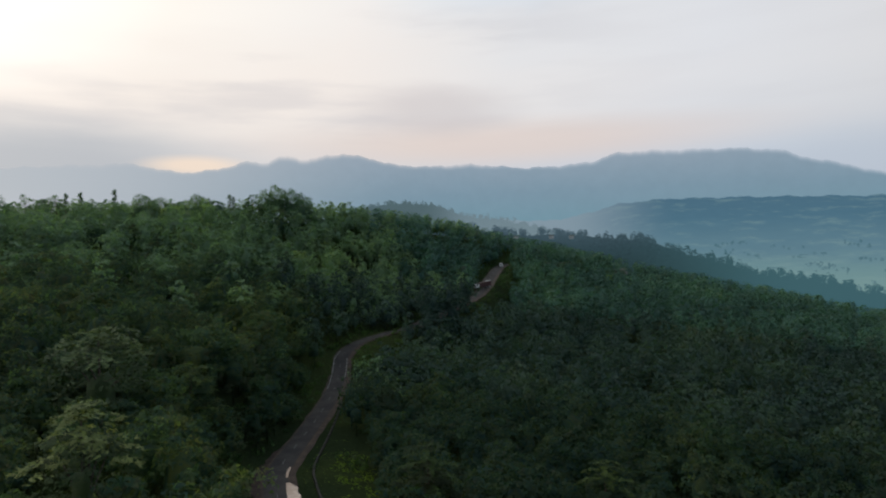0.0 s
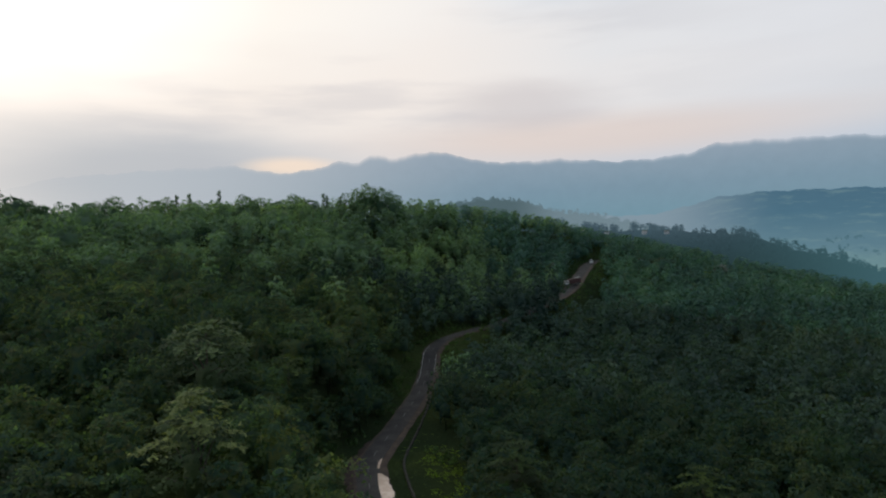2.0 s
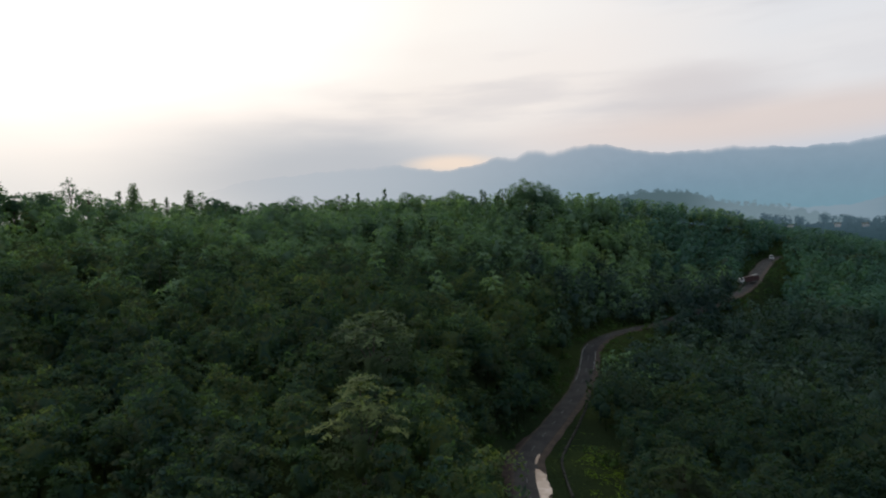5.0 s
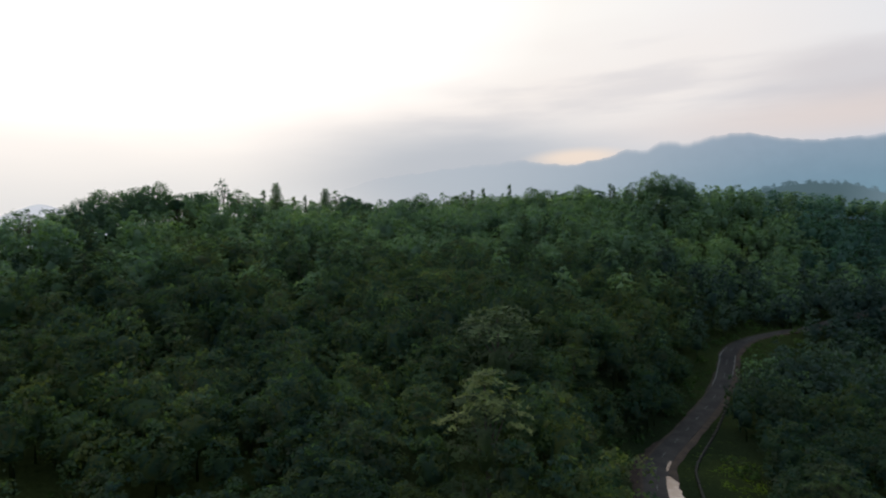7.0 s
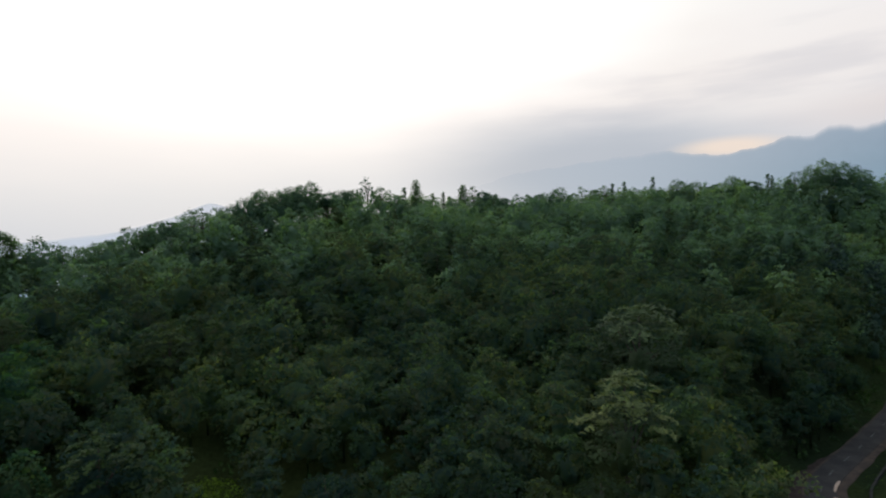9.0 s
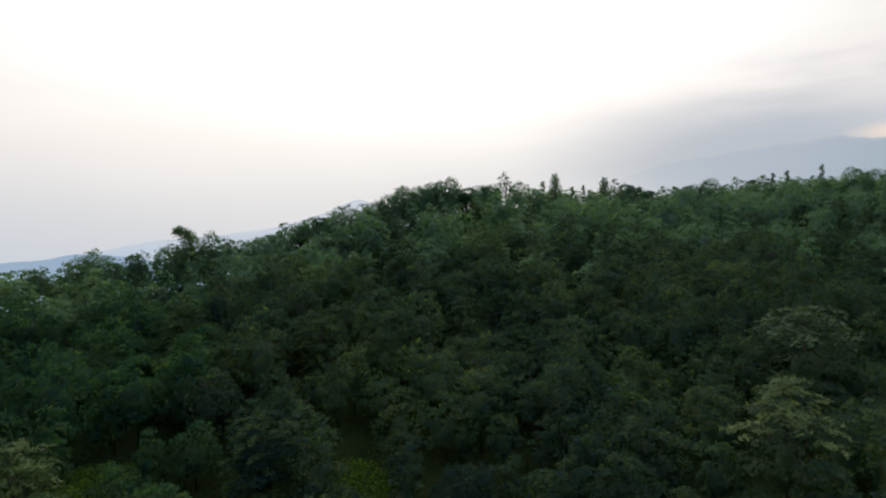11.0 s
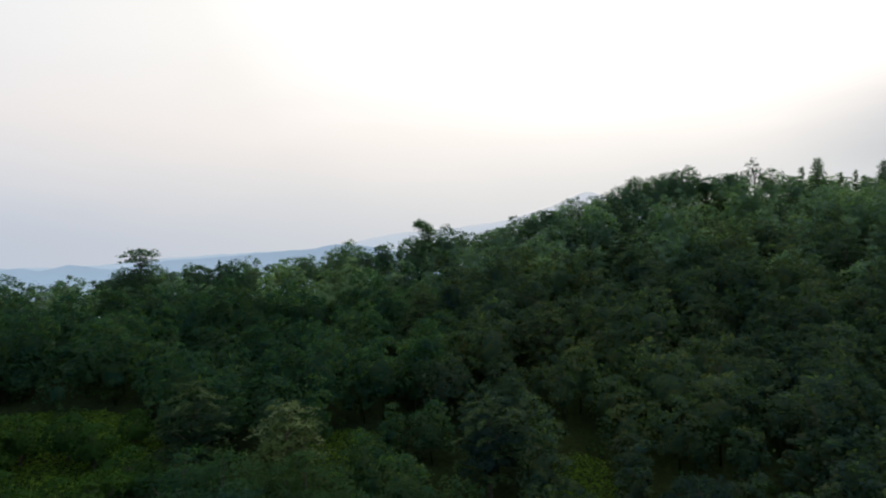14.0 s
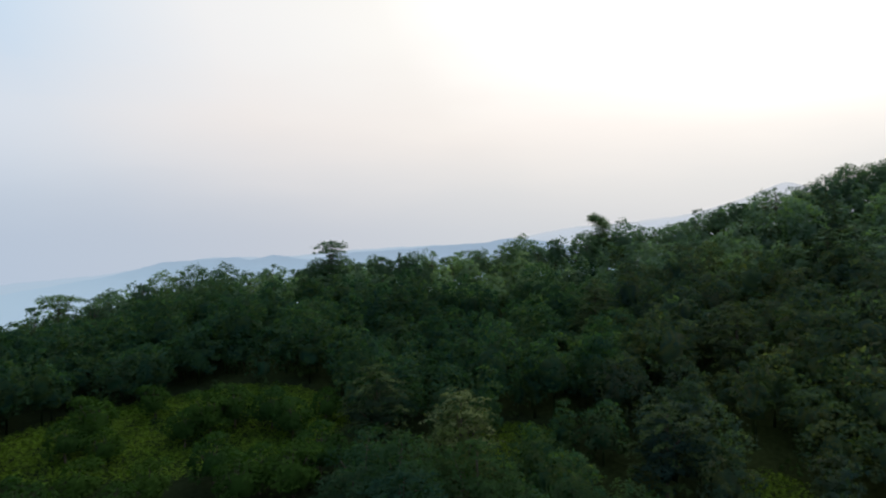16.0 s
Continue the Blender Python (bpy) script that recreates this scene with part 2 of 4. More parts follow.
def box(bm, size, at, taper=1.0, bevel=0.0):
    r = bmesh.ops.create_cube(bm, size=1.0)
    vs = r["verts"]
    for v in vs:
        k = taper if v.co.z > 0 else 1.0
        v.co = Vector((v.co.x * size[0] * k, v.co.y * size[1] * k, v.co.z * size[2])) + Vector(at)
    if bevel:
        es = list({e for v in vs for e in v.link_edges})
        bmesh.ops.bevel(bm, geom=es, offset=bevel, segments=2, affect="EDGES")


# ---------------------------------------------------------------- the lie of the land
# by bearing: height of the slope's foot, distance of the crest, how steeply treetops there rise over eye level, bend of the slope
BEARING = np.array([-180, -120, -60, -35, -24, -12, -5, 3, 10, 15, 28, 40, 53, 60, 68, 76, 85, 95, 108, 122, 130, 150, 180.0])
FOOT = np.array([5, -8, -14, -14, -12, -8, -3, 1, 3, 4, 8, 6, 4, 4, 4, 5, 6, 8, 12, 14, 14, 12, 5.0])
CREST = np.array([250, 320, 380, 400, 430, 450, 430, 370, 330, 320, 320, 290, 260, 235, 215, 205, 200, 195, 190, 180, 165, 170, 250.0])
RISE = np.array([-6, -8, -7, -5.9, -3.7, -0.9, 1.1, 3.0, 4.0, 4.5, 4.2, 3.9, 5.0, 4.9, 3.2, 0.9, -0.45, -1.6, -2.2, -3.3, -5.9, -8, -6.0])
BEND = np.array([1.2, 1.2, 1.2, 1.2, 1.4, 1.8, 2.4, 3.3, 3.1, 2.0, 1.3, 1.2, 1.2, 1.2, 1.2, 1.2, 1.2, 1.2, 1.2, 1.2, 1.2, 1.2, 1.2])
BEYOND = np.array([-60, -60, -50, -45, -40, -35, -30, -20, -20, -40, -90, -150, -250, -300, -350, -400, -400, -400, -400, -400, -400, -300, -60.0])
CANOPY = 12.0


def smooth_by(bearing, table):
    """Looks a table up by bearing, with rounded corners."""
    out = 0
    for off, wt in ((-4, 0.15), (-2, 0.2), (0, 0.3), (2, 0.2), (4, 0.15)):
        b = (bearing + off + 180) % 360 - 180
        out = out + wt * np.interp(b, BEARING, table)
    return out


def bare_land(x, y):
    r = np.hypot(x, y)
    b = np.degrees(np.arctan2(-x, y))
    foot, crest = smooth_by(b, FOOT), smooth_by(b, CREST)
    top = EYE[2] + crest * np.tan(np.radians(smooth_by(b, RISE) + 0.2)) - CANOPY
    u = np.clip((r - 60) / (crest - 60), 0, 1)
    rise = u ** smooth_by(b, BEND)
    z = foot + (top - foot) * rise
    past = np.maximum(r - crest, 0)
    fall = 0.35 * past ** 2 / (past + 60)
    z = z - fall
    z = np.where(past > 0, np.maximum(z, smooth_by(b, BEYOND) + 0 * z), z)
    bumps = 1.6 * np.sin(x * 0.045 + 1.3 * np.sin(y * 0.031)) * np.sin(y * 0.052 + 0.7) + 0.8 * np.sin(x * 0.11 + 2.0) * np.cos(y * 0.13)
    return z + bumps * np.clip((r - 40) / 60, 0, 1)


# the road's centre line: bearing, distance, height
ROAD = [(9, 40, 4), (12.2, 70, 3.5), (14.5, 98, 3), (15.4, 115, 3), (15.63, 124, 3), (15.6, 132, 3), (14.95, 140, 3), (13.9, 150, 3), (13.1, 158, 3.1), (11.9, 172, 3.5),
        (10.75, 188, 4.4), (10.05, 203, 6), (9.75, 214, 8.5), (9.55, 222, 10.7), (8.8, 229, 12.5), (7.6, 234, 14.2), (5.3, 239, 16), (3.0, 245, 17.3), (-2.8, 291, 24.5), (-4.3, 338, 30.5), (-5.3, 385, 34.5), (-7.5, 398, 35.5), (-12, 402, 35)]


def spline(points, step=1.5):
    p = [Vector(q) for q in points]
    p = [p[0] * 2 - p[1]] + p + [p[-1] * 2 - p[-2]]
    out = []
    for i in range(1, len(p) - 2):
        a, b, c, d = p[i - 1:i + 3]
        n = max(2, int((c - b).length / step))
        for k in range(n):
            t = k / n
            out.append(0.5 * (2 * b + (c - a) * t + (2 * a - 5 * b + 4 * c - d) * t * t + (3 * b - a - 3 * c + d) * t ** 3))
    return out


def polar(b, r, z=0.0):
    return Vector((-r * math.sin(radians(b)), r * math.cos(radians(b)), z))


LINE = spline([polar(*q) for q in ROAD])
LINE_XY = np.array([(v.x, v.y) for v in LINE])
LINE_Z = np.array([v.z for v in LINE])


def road_gap(x, y):
    """Distance to the road's centre line and the road's height there."""
    x, y = np.asarray(x, float).ravel(), np.asarray(y, float).ravel()
    gap, z = np.empty_like(x), np.empty_like(x)
    for i in range(0, len(x), 20000):
        d = np.hypot(x[i:i + 20000, None] - LINE_XY[:, 0], y[i:i + 20000, None] - LINE_XY[:, 1])
        k = d.argmin(1)
        gap[i:i + 20000], z[i:i + 20000] = d[np.arange(len(k)), k], LINE_Z[k]
    return gap, z


def road_side(x, y):
    """Above 0 to the right of the road, as one drives away from the eye."""
    d = np.hypot(np.asarray(x)[:, None] - LINE_XY[:, 0], np.asarray(y)[:, None] - LINE_XY[:, 1])
    k = np.clip(d.argmin(1), 1, len(LINE_XY) - 2)
    t = LINE_XY[k + 1] - LINE_XY[k - 1]
    return t[:, 1] * (x - LINE_XY[k, 0]) - t[:, 0] * (y - LINE_XY[k, 1])


def land(x, y):
    shape = np.shape(x)
    z = bare_land(np.asarray(x, float), np.asarray(y, float)).ravel()
    gap, rz = road_gap(x, y)
    lower = z < np.asarray(rz)
    f = np.clip((gap - np.where(lower, 4.5, 5.0)) / np.where(lower, 9.0, 15.0), 0, 1)
    f = f * f * (3 - 2 * f)
    return (rz * (1 - f) + z * f).reshape(shape)


def build_ground():
    bearings = np.concatenate([np.arange(-180, -44, 2.0), np.arange(-44, 140, 0.75), np.arange(140, 180, 2.0)])
    radii = np.concatenate([np.arange(6, 460, 3.2), np.geomspace(460, 4950, 36)])
    bb, rr = np.meshgrid(np.radians(bearings), radii, indexing="ij")
    x, y = -rr * np.sin(bb), rr * np.cos(bb)
    z = land(x, y)
    nb, nr = x.shape
    verts = np.concatenate([np.stack([x, y, z], -1).reshape(-1, 3), [[0, 0, float(land(np.array([0.0]), np.array([1.0]))[0])]]])
    i, j = np.meshgrid(np.arange(nb), np.arange(nr - 1), indexing="ij")
    i2 = (i + 1) % nb
    quads = np.stack([i * nr + j, i * nr + j + 1, i2 * nr + j + 1, i2 * nr + j], -1).reshape(-1, 4)
    k = np.arange(nb)
    cap = np.stack([np.full(nb, nb * nr), k * nr, ((k + 1) % nb) * nr, ((k + 1) % nb) * nr], -1)[:, :3]
    ob = new("ground", mesh_from("ground", verts, quads, GROUND, True))
    bm = bmesh.new()
    bm.from_mesh(ob.data)
    bm.verts.ensure_lookup_table()
    for a, b, c in cap:
        bm.faces.new((bm.verts[a], bm.verts[b], bm.verts[c]))
    bm.to_mesh(ob.data)
    bm.free()
    return tagged(ob, "hilly forest floor with dark soil and rough grass", "ground", kind="structure")


build_ground()


def ribbon(name, lo, hi, offset, width, lift, mat, thick=0.12, wave=0.0):
    """A strip along the road's centre line from sample lo to hi, offset to its right."""
    bm = bmesh.new()
    rows = []
    pts = LINE[lo:hi]
    for i, p in enumerate(pts):
        d = (pts[min(i + 1, len(pts) - 1)] - pts[max(i - 1, 0)])
        side = Vector((d.y, -d.x, 0)).normalized()
        wv = wave * (math.sin(i * 0.9) + math.sin(i * 0.37 + 1))
        row = []
        for k, dz in ((-0.5, -thick), (-0.5, 0), (0, 0.03), (0.5, 0), (0.5, -thick)):
            q = p + side * (offset + k * width + (wv if k > 0 else -wv if k < 0 else 0))
            row.append(bm.verts.new((q.x, q.y, p.z + lift + dz)))
        rows.append(row)
    for a, b in zip(rows, rows[1:]):
        for k in range(4):
            bm.faces.new((a[k], a[k + 1], b[k + 1], b[k]))
    return part(name, bm, mat)


N = len(LINE)
tagged(ribbon("road", 0, N, 0.0, 4.9, 0.16, ASPHALT, 0.5), "worn grey asphalt road winding through the forest", "road", kind="structure")
tagged(ribbon("road_shoulder", 0, N, 3.15, 1.8, 0.08, DIRT, 0.4, 0.13), "reddish bare soil shoulder beside the road", "shoulder", kind="structure")
tagged(ribbon("road_shoulder", 0, N, -2.7, 0.8, 0.08, DIRT, 0.4, 0.10), "bare soil shoulder under the hillside", "shoulder", kind="structure")

def sample_at(dist):
    """The sample of the centre line at that distance from the eye's foot, on the near stretch."""
    return int(np.argmin(np.abs(np.hypot(LINE_XY[:, 0], LINE_XY[:, 1]) - dist)))




def cut_bank(lo, hi):
    """Bare reddish earth where the hillside was cut back for the road."""
    bm = bmesh.new()
    a, b = sorted((sample_at(lo), sample_at(hi)))
    rows = []
    for i in range(a, b):
        d = LINE[i + 1] - LINE[i - 1]
        sd = Vector((d.y, -d.x, 0)).normalized()
        reach = 1.9 * math.sin(math.pi * (i - a + 0.6) / (b - a + 0.2)) ** 0.6 * (1 + 0.25 * math.sin(i * 2.3) + 0.15 * math.sin(i * 5.3))
        q = [LINE[i] - sd * (3.0 + reach * k) for k in (0.0, 0.3, 0.65, 1.0)]
        gz = land(np.array([v.x for v in q]), np.array([v.y for v in q]))
        rows.append([bm.verts.new((v.x, v.y, float(g) + 0.18 * (k != 3) + 0.03 * math.sin(i * 1.9 + k * 2))) for k, (v, g) in enumerate(zip(q, gz))])
    for r0, r1 in zip(rows, rows[1:]):
        for k in range(3):
            bm.faces.new((r0[k], r1[k], r1[k + 1], r0[k + 1]))
    return tagged(part("earth_bank", bm, RED_SOIL), "bare reddish earth bank beside the road", "earth bank", kind="structure")


cut_bank(112, 152)
road_ob = scene.objects["road"]
for i in range(4, N - 6, 6):
    tagged(ribbon("lane_marking", i, i + 3, 0.0, 0.14, 0.205, FAINT_PAINT, 0.02), "rubbed-off white centre dash").parent = road_ob
for lo, hi, off in ((198, 228, -2.25), (206, 222, 2.25)):
    a, b = sample_at(lo), sample_at(hi)
    tagged(ribbon("edge_line", min(a, b), max(a, b), off, 0.16, 0.20, PAINT, 0.02), "worn white edge line").parent = road_ob


def puddle(lo, hi, off, wide, ragged):
    """Muddy water that lies along the road's edge; its outer rim is ragged."""
    bm = bmesh.new()
    pts = LINE[sample_at(lo):sample_at(hi)]
    inner, outer = [], []
    for i, p in enumerate(pts):
        d = pts[min(i + 1, len(pts) - 1)] - pts[max(i - 1, 0)]
        sd = Vector((d.y, -d.x, 0)).normalized()
        k = math.sin(math.pi * (i + 0.4) / (len(pts) - 0.2)) ** 0.5
        o = off + wide * k * (1 + ragged * (math.sin(i * 2.3) + math.sin(i * 5.1)) * 0.5)
        inner.append(bm.verts.new((p + sd * (off - 0.25 * k)).to_3d() + Vector((0, 0, 0.215))))
        outer.append(bm.verts.new((p + sd * o) + Vector((0, 0, 0.215))))
    for k in range(len(pts) - 1):
        bm.faces.new((inner[k], outer[k], outer[k + 1], inner[k + 1]))
    r = bmesh.ops.extrude_face_region(bm, geom=bm.faces[:])
    for v in r["geom"]:
        if isinstance(v, bmesh.types.BMVert):
            v.co.z -= 0.25
    return part("puddle", bm, MUD_WATER)


tagged(puddle(111, 129, 2.0, 2.2, 0.25), "pale muddy puddle reflecting the bright sky", "puddle")
tagged(puddle(131, 139, 2.1, 0.36, 0.2), "thin pale puddle along the asphalt's edge", "puddle")


def verge_wall():
    """A low stone edging that leaves the road and swings out round the grass verge."""
    top = new("stone_edging")
    a, b = sample_at(112), sample_at(186)
    pts = LINE[a:b:2]
    for i, (p, q) in enumerate(zip(pts, pts[1:])):
        d = q - p
        sd = Vector((d.y, -d.x, 0)).normalized()
        u = i / (len(pts) - 1)
        off = 7.6 * (1 - u ** 2.2) + 4.0 * u ** 2.2
        c = (p + q) / 2 + sd * off
        c.z = float(land(np.array([c.x]), np.array([c.y]))[0]) + 0.12
        bm = bmesh.new()
        box(bm, (d.length * 0.97, 0.45, 0.7 + 0.08 * math.sin(i * 3.7)), (0, 0, 0), 0.94, 0.04)
        ob = part("edging_stone", bm, STONE, top)
        ob.matrix_world = Matrix.Translation(c) @ Matrix.Rotation(math.atan2(d.y, d.x) + 0.03 * math.sin(i * 2.1), 4, "Z")
    return tagged(top, "low dark stone edging round the grass verge", "stone edging")


verge_wall()


# ---------------------------------------------------------------- vehicles
def wheel(parent, at, rad=0.5, wide=0.28):
    bm = bmesh.new()
    bmesh.ops.create_cone(bm, cap_ends=True, segments=18, radius1=rad, radius2=rad, depth=wide, matrix=Matrix.Rotation(math.pi / 2, 4, "Y"))
    bmesh.ops.bevel(bm, geom=[e for e in bm.edges if e.calc_length() < rad * 0.5 and abs(e.verts[0].co.x - e.verts[1].co.x) < 0.01], offset=0.05, segments=2, affect="EDGES")
    tyre = part("wheel", bm, RUBBER, parent)
    tyre.matrix_local = Matrix.Translation(at)
    bm = bmesh.new()
    bmesh.ops.create_cone(bm, cap_ends=True, segments=14, radius1=rad * 0.55, radius2=rad * 0.5, depth=wide + 0.04, matrix=Matrix.Rotation(math.pi / 2, 4, "Y"))
    part("rim", bm, STEEL, tyre, "grey steel rim")


def block(name, size, at, mat, parent, bevel=0.06, taper=1.0, label=""):
    bm = bmesh.new()
    box(bm, size, at, taper, bevel)
    return part(name, bm, mat, parent, label)


def truck(m):
    """A goods lorry: front towards -y."""
    t = new("truck")
    t.matrix_world = m
    block("chassis", (2.1, 8.2, 0.3), (0, 0, 0.85), RUBBER, t)
    cab = block("cab", (2.4, 1.9, 2.0), (0, -3.3, 1.95), WHITE, t, 0.12, 0.93, "white painted cab")
    block("windscreen", (2.0, 0.05, 0.8), (0, -4.24, 2.3), GLASS, cab, 0.02, 1.0, "dark glass windscreen")
    block("bumper", (2.4, 0.25, 0.4), (0, -4.3, 0.85), STEEL, cab, 0.05)
    for k in (-0.85, 0.85):
        block("headlight", (0.32, 0.08, 0.28), (k, -4.34, 1.3), LAMP, cab, 0.03, 1.0, "pale headlight")
        block("side_window", (0.04, 0.9, 0.7), (k * 1.36, -3.4, 2.3), GLASS, cab, 0.01)
    body = block("cargo_body", (2.5, 6.2, 2.1), (0, 1.0, 2.1), MAROON, t, 0.05, 1.0, "dark red cargo body")
    for k in range(7):
        for sx in (-1.28, 1.28):
            block("rib", (0.08, 0.12, 2.1), (sx, -1.9 + k * 0.97, 2.1), MAROON, body, 0.01)
    block("tarpaulin", (2.55, 2.2, 0.35), (0, 3.0, 3.3), CANVAS, t, 0.12, 0.9, "pale canvas over the load")
    for yy in (-3.2, 1.6, 2.8):
        for sx in (-1.05, 1.05):
            wheel(t, (sx, yy, 0.66))
    return tagged(t, "maroon goods lorry with a white cab on the road", "truck")


def car(m, name, paint, size, label, category):
    """A small car or van: front towards -y."""
    c = new(name)
    c.matrix_world = m
    wd, ln, ht = size
    low = block("body", (wd, ln, ht * 0.45), (0, 0, 0.3 + ht * 0.2), paint, c, 0.1)
    cabin = block("cabin", (wd * 0.92, ln * 0.62, ht * 0.42), (0, ln * 0.06, 0.3 + ht * 0.6), paint, c, 0.1, 0.84)
    block("windscreen", (wd * 0.74, 0.05, ht * 0.28), (0, ln * 0.06 - ln * 0.29, 0.3 + ht * 0.6), GLASS, cabin, 0.01, 0.9, "dark windscreen")
    for k in (-1, 1):
        block("side_window", (0.05, ln * 0.48, ht * 0.24), (k * wd * 0.43, ln * 0.06, 0.3 + ht * 0.6), GLASS, cabin, 0.01)
        block("headlight", (0.3, 0.06, 0.16), (k * wd * 0.36, -ln / 2 - 0.01, 0.35 + ht * 0.24), LAMP, low, 0.02)
        for yy in (-0.31, 0.31):
            wheel(c, (k * wd * 0.44, yy * ln, 0.33), 0.33, 0.2)
    return tagged(c, label, category)


RUBBER, STEEL, WHITE = plain("black_rubber", (0.02, 0.02, 0.02), 0.85), plain("dull_steel", (0.35, 0.35, 0.36), 0.45, 0.8), plain("white_paint", (0.55, 0.55, 0.55), 0.4)
MAROON, CANVAS, GLASS, LAMP = plain("maroon_paint", (0.045, 0.013, 0.013), 0.6), plain("pale_canvas", (0.3, 0.3, 0.29), 0.9), plain("dark_glass", (0.015, 0.018, 0.02), 0.08), plain("lamp_glass", (0.85, 0.85, 0.82), 0.15)


def on_road(bearing, off, turn=0.0):
    """A place on the far stretch of the road, facing back along it."""
    i = min(range(sample_at(262), N - 2), key=lambda k: abs(math.degrees(math.atan2(-LINE[k].x, LINE[k].y)) - bearing))
    d = LINE[i + 1] - LINE[i - 1]
    sd = Vector((d.y, -d.x, 0)).normalized()
    slope = math.atan2(d.z, math.hypot(d.x, d.y))
    return Matrix.Translation(LINE[i] + sd * off + Vector((0, 0, 0.17))) @ Matrix.Rotation(math.atan2(d.y, d.x) - math.pi / 2 + turn, 4, "Z") @ Matrix.Rotation(slope, 4, "X")


truck(on_road(-3.6, 0.0, -0.95))
car(on_road(-5.15, 0.8, 0.3), "van", WHITE, (1.9, 4.9, 2.1), "white van further up the forest road", "van")

# ---------------------------------------------------------------- trees
rng = np.random.default_rng(7)


def crown_points(width, height, puffs, leaves, tiers=0):
    """Leaf centres and the way they face, over an uneven dome of rounded puffs; with tiers the puffs lie in flat sprays."""
    i = np.arange(puffs)
    cz = 1 - 1.7 * (i + 0.5) / puffs
    cr = np.sqrt(np.maximum(1 - cz * cz, 0.05))
    a = i * 2.39996 + rng.uniform(-0.35, 0.35, puffs)
    k = rng.uniform(0.62, 1.18, puffs)
    c = np.stack([0.34 * width * cr * np.cos(a) * k, 0.34 * width * cr * np.sin(a) * k, height * (0.5 + 0.36 * cz * k)], -1)
    rad = width * rng.uniform(0.10, 0.24, puffs)
    flat = np.array([1, 1, 0.75])
    if tiers:
        c[:, 2] = np.round(c[:, 2] / height * tiers) / tiers * height + rng.normal(0, 0.035 * height, puffs)
        flat = np.array([1.2, 1.2, 0.32])
    pick = rng.integers(0, puffs, leaves * 4)
    v = rng.normal(size=(leaves * 4, 3))
    mid = np.array([0, 0, height * 0.42])
    out = c[pick] - mid
    out /= np.linalg.norm(out, axis=1)[:, None] + 1e-6
    v = v / np.linalg.norm(v, axis=1)[:, None] + 0.7 * out + np.array([0, 0, 0.15])
    v /= np.linalg.norm(v, axis=1)[:, None]
    p = c[pick] + v * (rad[pick] * rng.normal(0.98, 0.22, leaves * 4))[:, None] * flat
    inside = np.zeros(len(p), bool)
    for j in range(puffs):
        q = (p - c[j]) / (rad[j] * flat)
        inside |= (np.linalg.norm(q, axis=1) < 0.78) & (pick != j)
    p, v = p[~inside][:leaves], v[~inside][:leaves]
    face = v + rng.normal(0, 0.65, v.shape) + np.array([0, 0, 0.25 + 0.7 * bool(tiers)])
    face /= np.linalg.norm(face, axis=1)[:, None]
    soft = 0.32 * v + 0.20 * face + np.array([0, 0, 0.68])
    return p, face, c, soft / np.linalg.norm(soft, axis=1)[:, None]


def core_mesh(width, height, fine):
    """The dark leafy inside of a crown, knobbly, in triangles."""
    bm = bmesh.new()
    bmesh.ops.create_icosphere(bm, subdivisions=fine, radius=1.0)
    off = Vector(rng.uniform(-50, 50, 3))
    v = []
    for q in bm.verts:
        d = min(0.78 + 0.55 * noise.noise(q.co * 2.6 + off), 0.94)
        v.append((q.co.x * 0.33 * width * d, q.co.y * 0.33 * width * d, height * (0.40 + 0.36 * max(min(q.co.z, 0.8), -0.5) * d)))
    f = [[q.index for q in p.verts] for p in bm.faces]
    bm.free()
    return np.array(v), np.array(f)


def leaf_tris(p, face, size, long=1.5):
    """Pointed leaf sprays, one slim triangle each."""
    n = len(p)
    t = np.cross(face, rng.normal(size=(n, 3)))
    t /= np.linalg.norm(t, axis=1)[:, None] + 1e-9
    s = np.cross(face, t)
    k = (size * rng.uniform(0.6, 1.4, n))[:, None]
    base = p - t * k * long * 0.4
    verts = np.stack([base - s * k * 0.5, p + t * k * long * 0.6, base + s * k * 0.5], 1).reshape(-1, 3)
    return verts, np.arange(3 * n).reshape(-1, 3)


def wood(bm, a, b, ra, rb, sides=6):
    a, b = Vector(a), Vector(b)
    d = (b - a).normalized()
    u = d.orthogonal().normalized()
    v = d.cross(u)
    ring = []
    for q, r in ((a, ra), ((a + b) / 2 + u * ra * 0.4, (ra + rb) / 2), (b, rb)):
        ring.append([bm.verts.new(q + (u * math.cos(k * 2 * math.pi / sides) + v * math.sin(k * 2 * math.pi / sides)) * r) for k in range(sides)])
    for x, y in zip(ring, ring[1:]):
        for k in range(sides):
            bm.faces.new((x[k], x[(k + 1) % sides], y[(k + 1) % sides], y[k]))


def outward(v):
    d = v - v.mean(0)
    d = d / (np.linalg.norm(d, axis=1)[:, None] + 1e-9) + np.array([0, 0, 0.5])
    return d / (np.linalg.norm(d, axis=1)[:, None] + 1e-9)


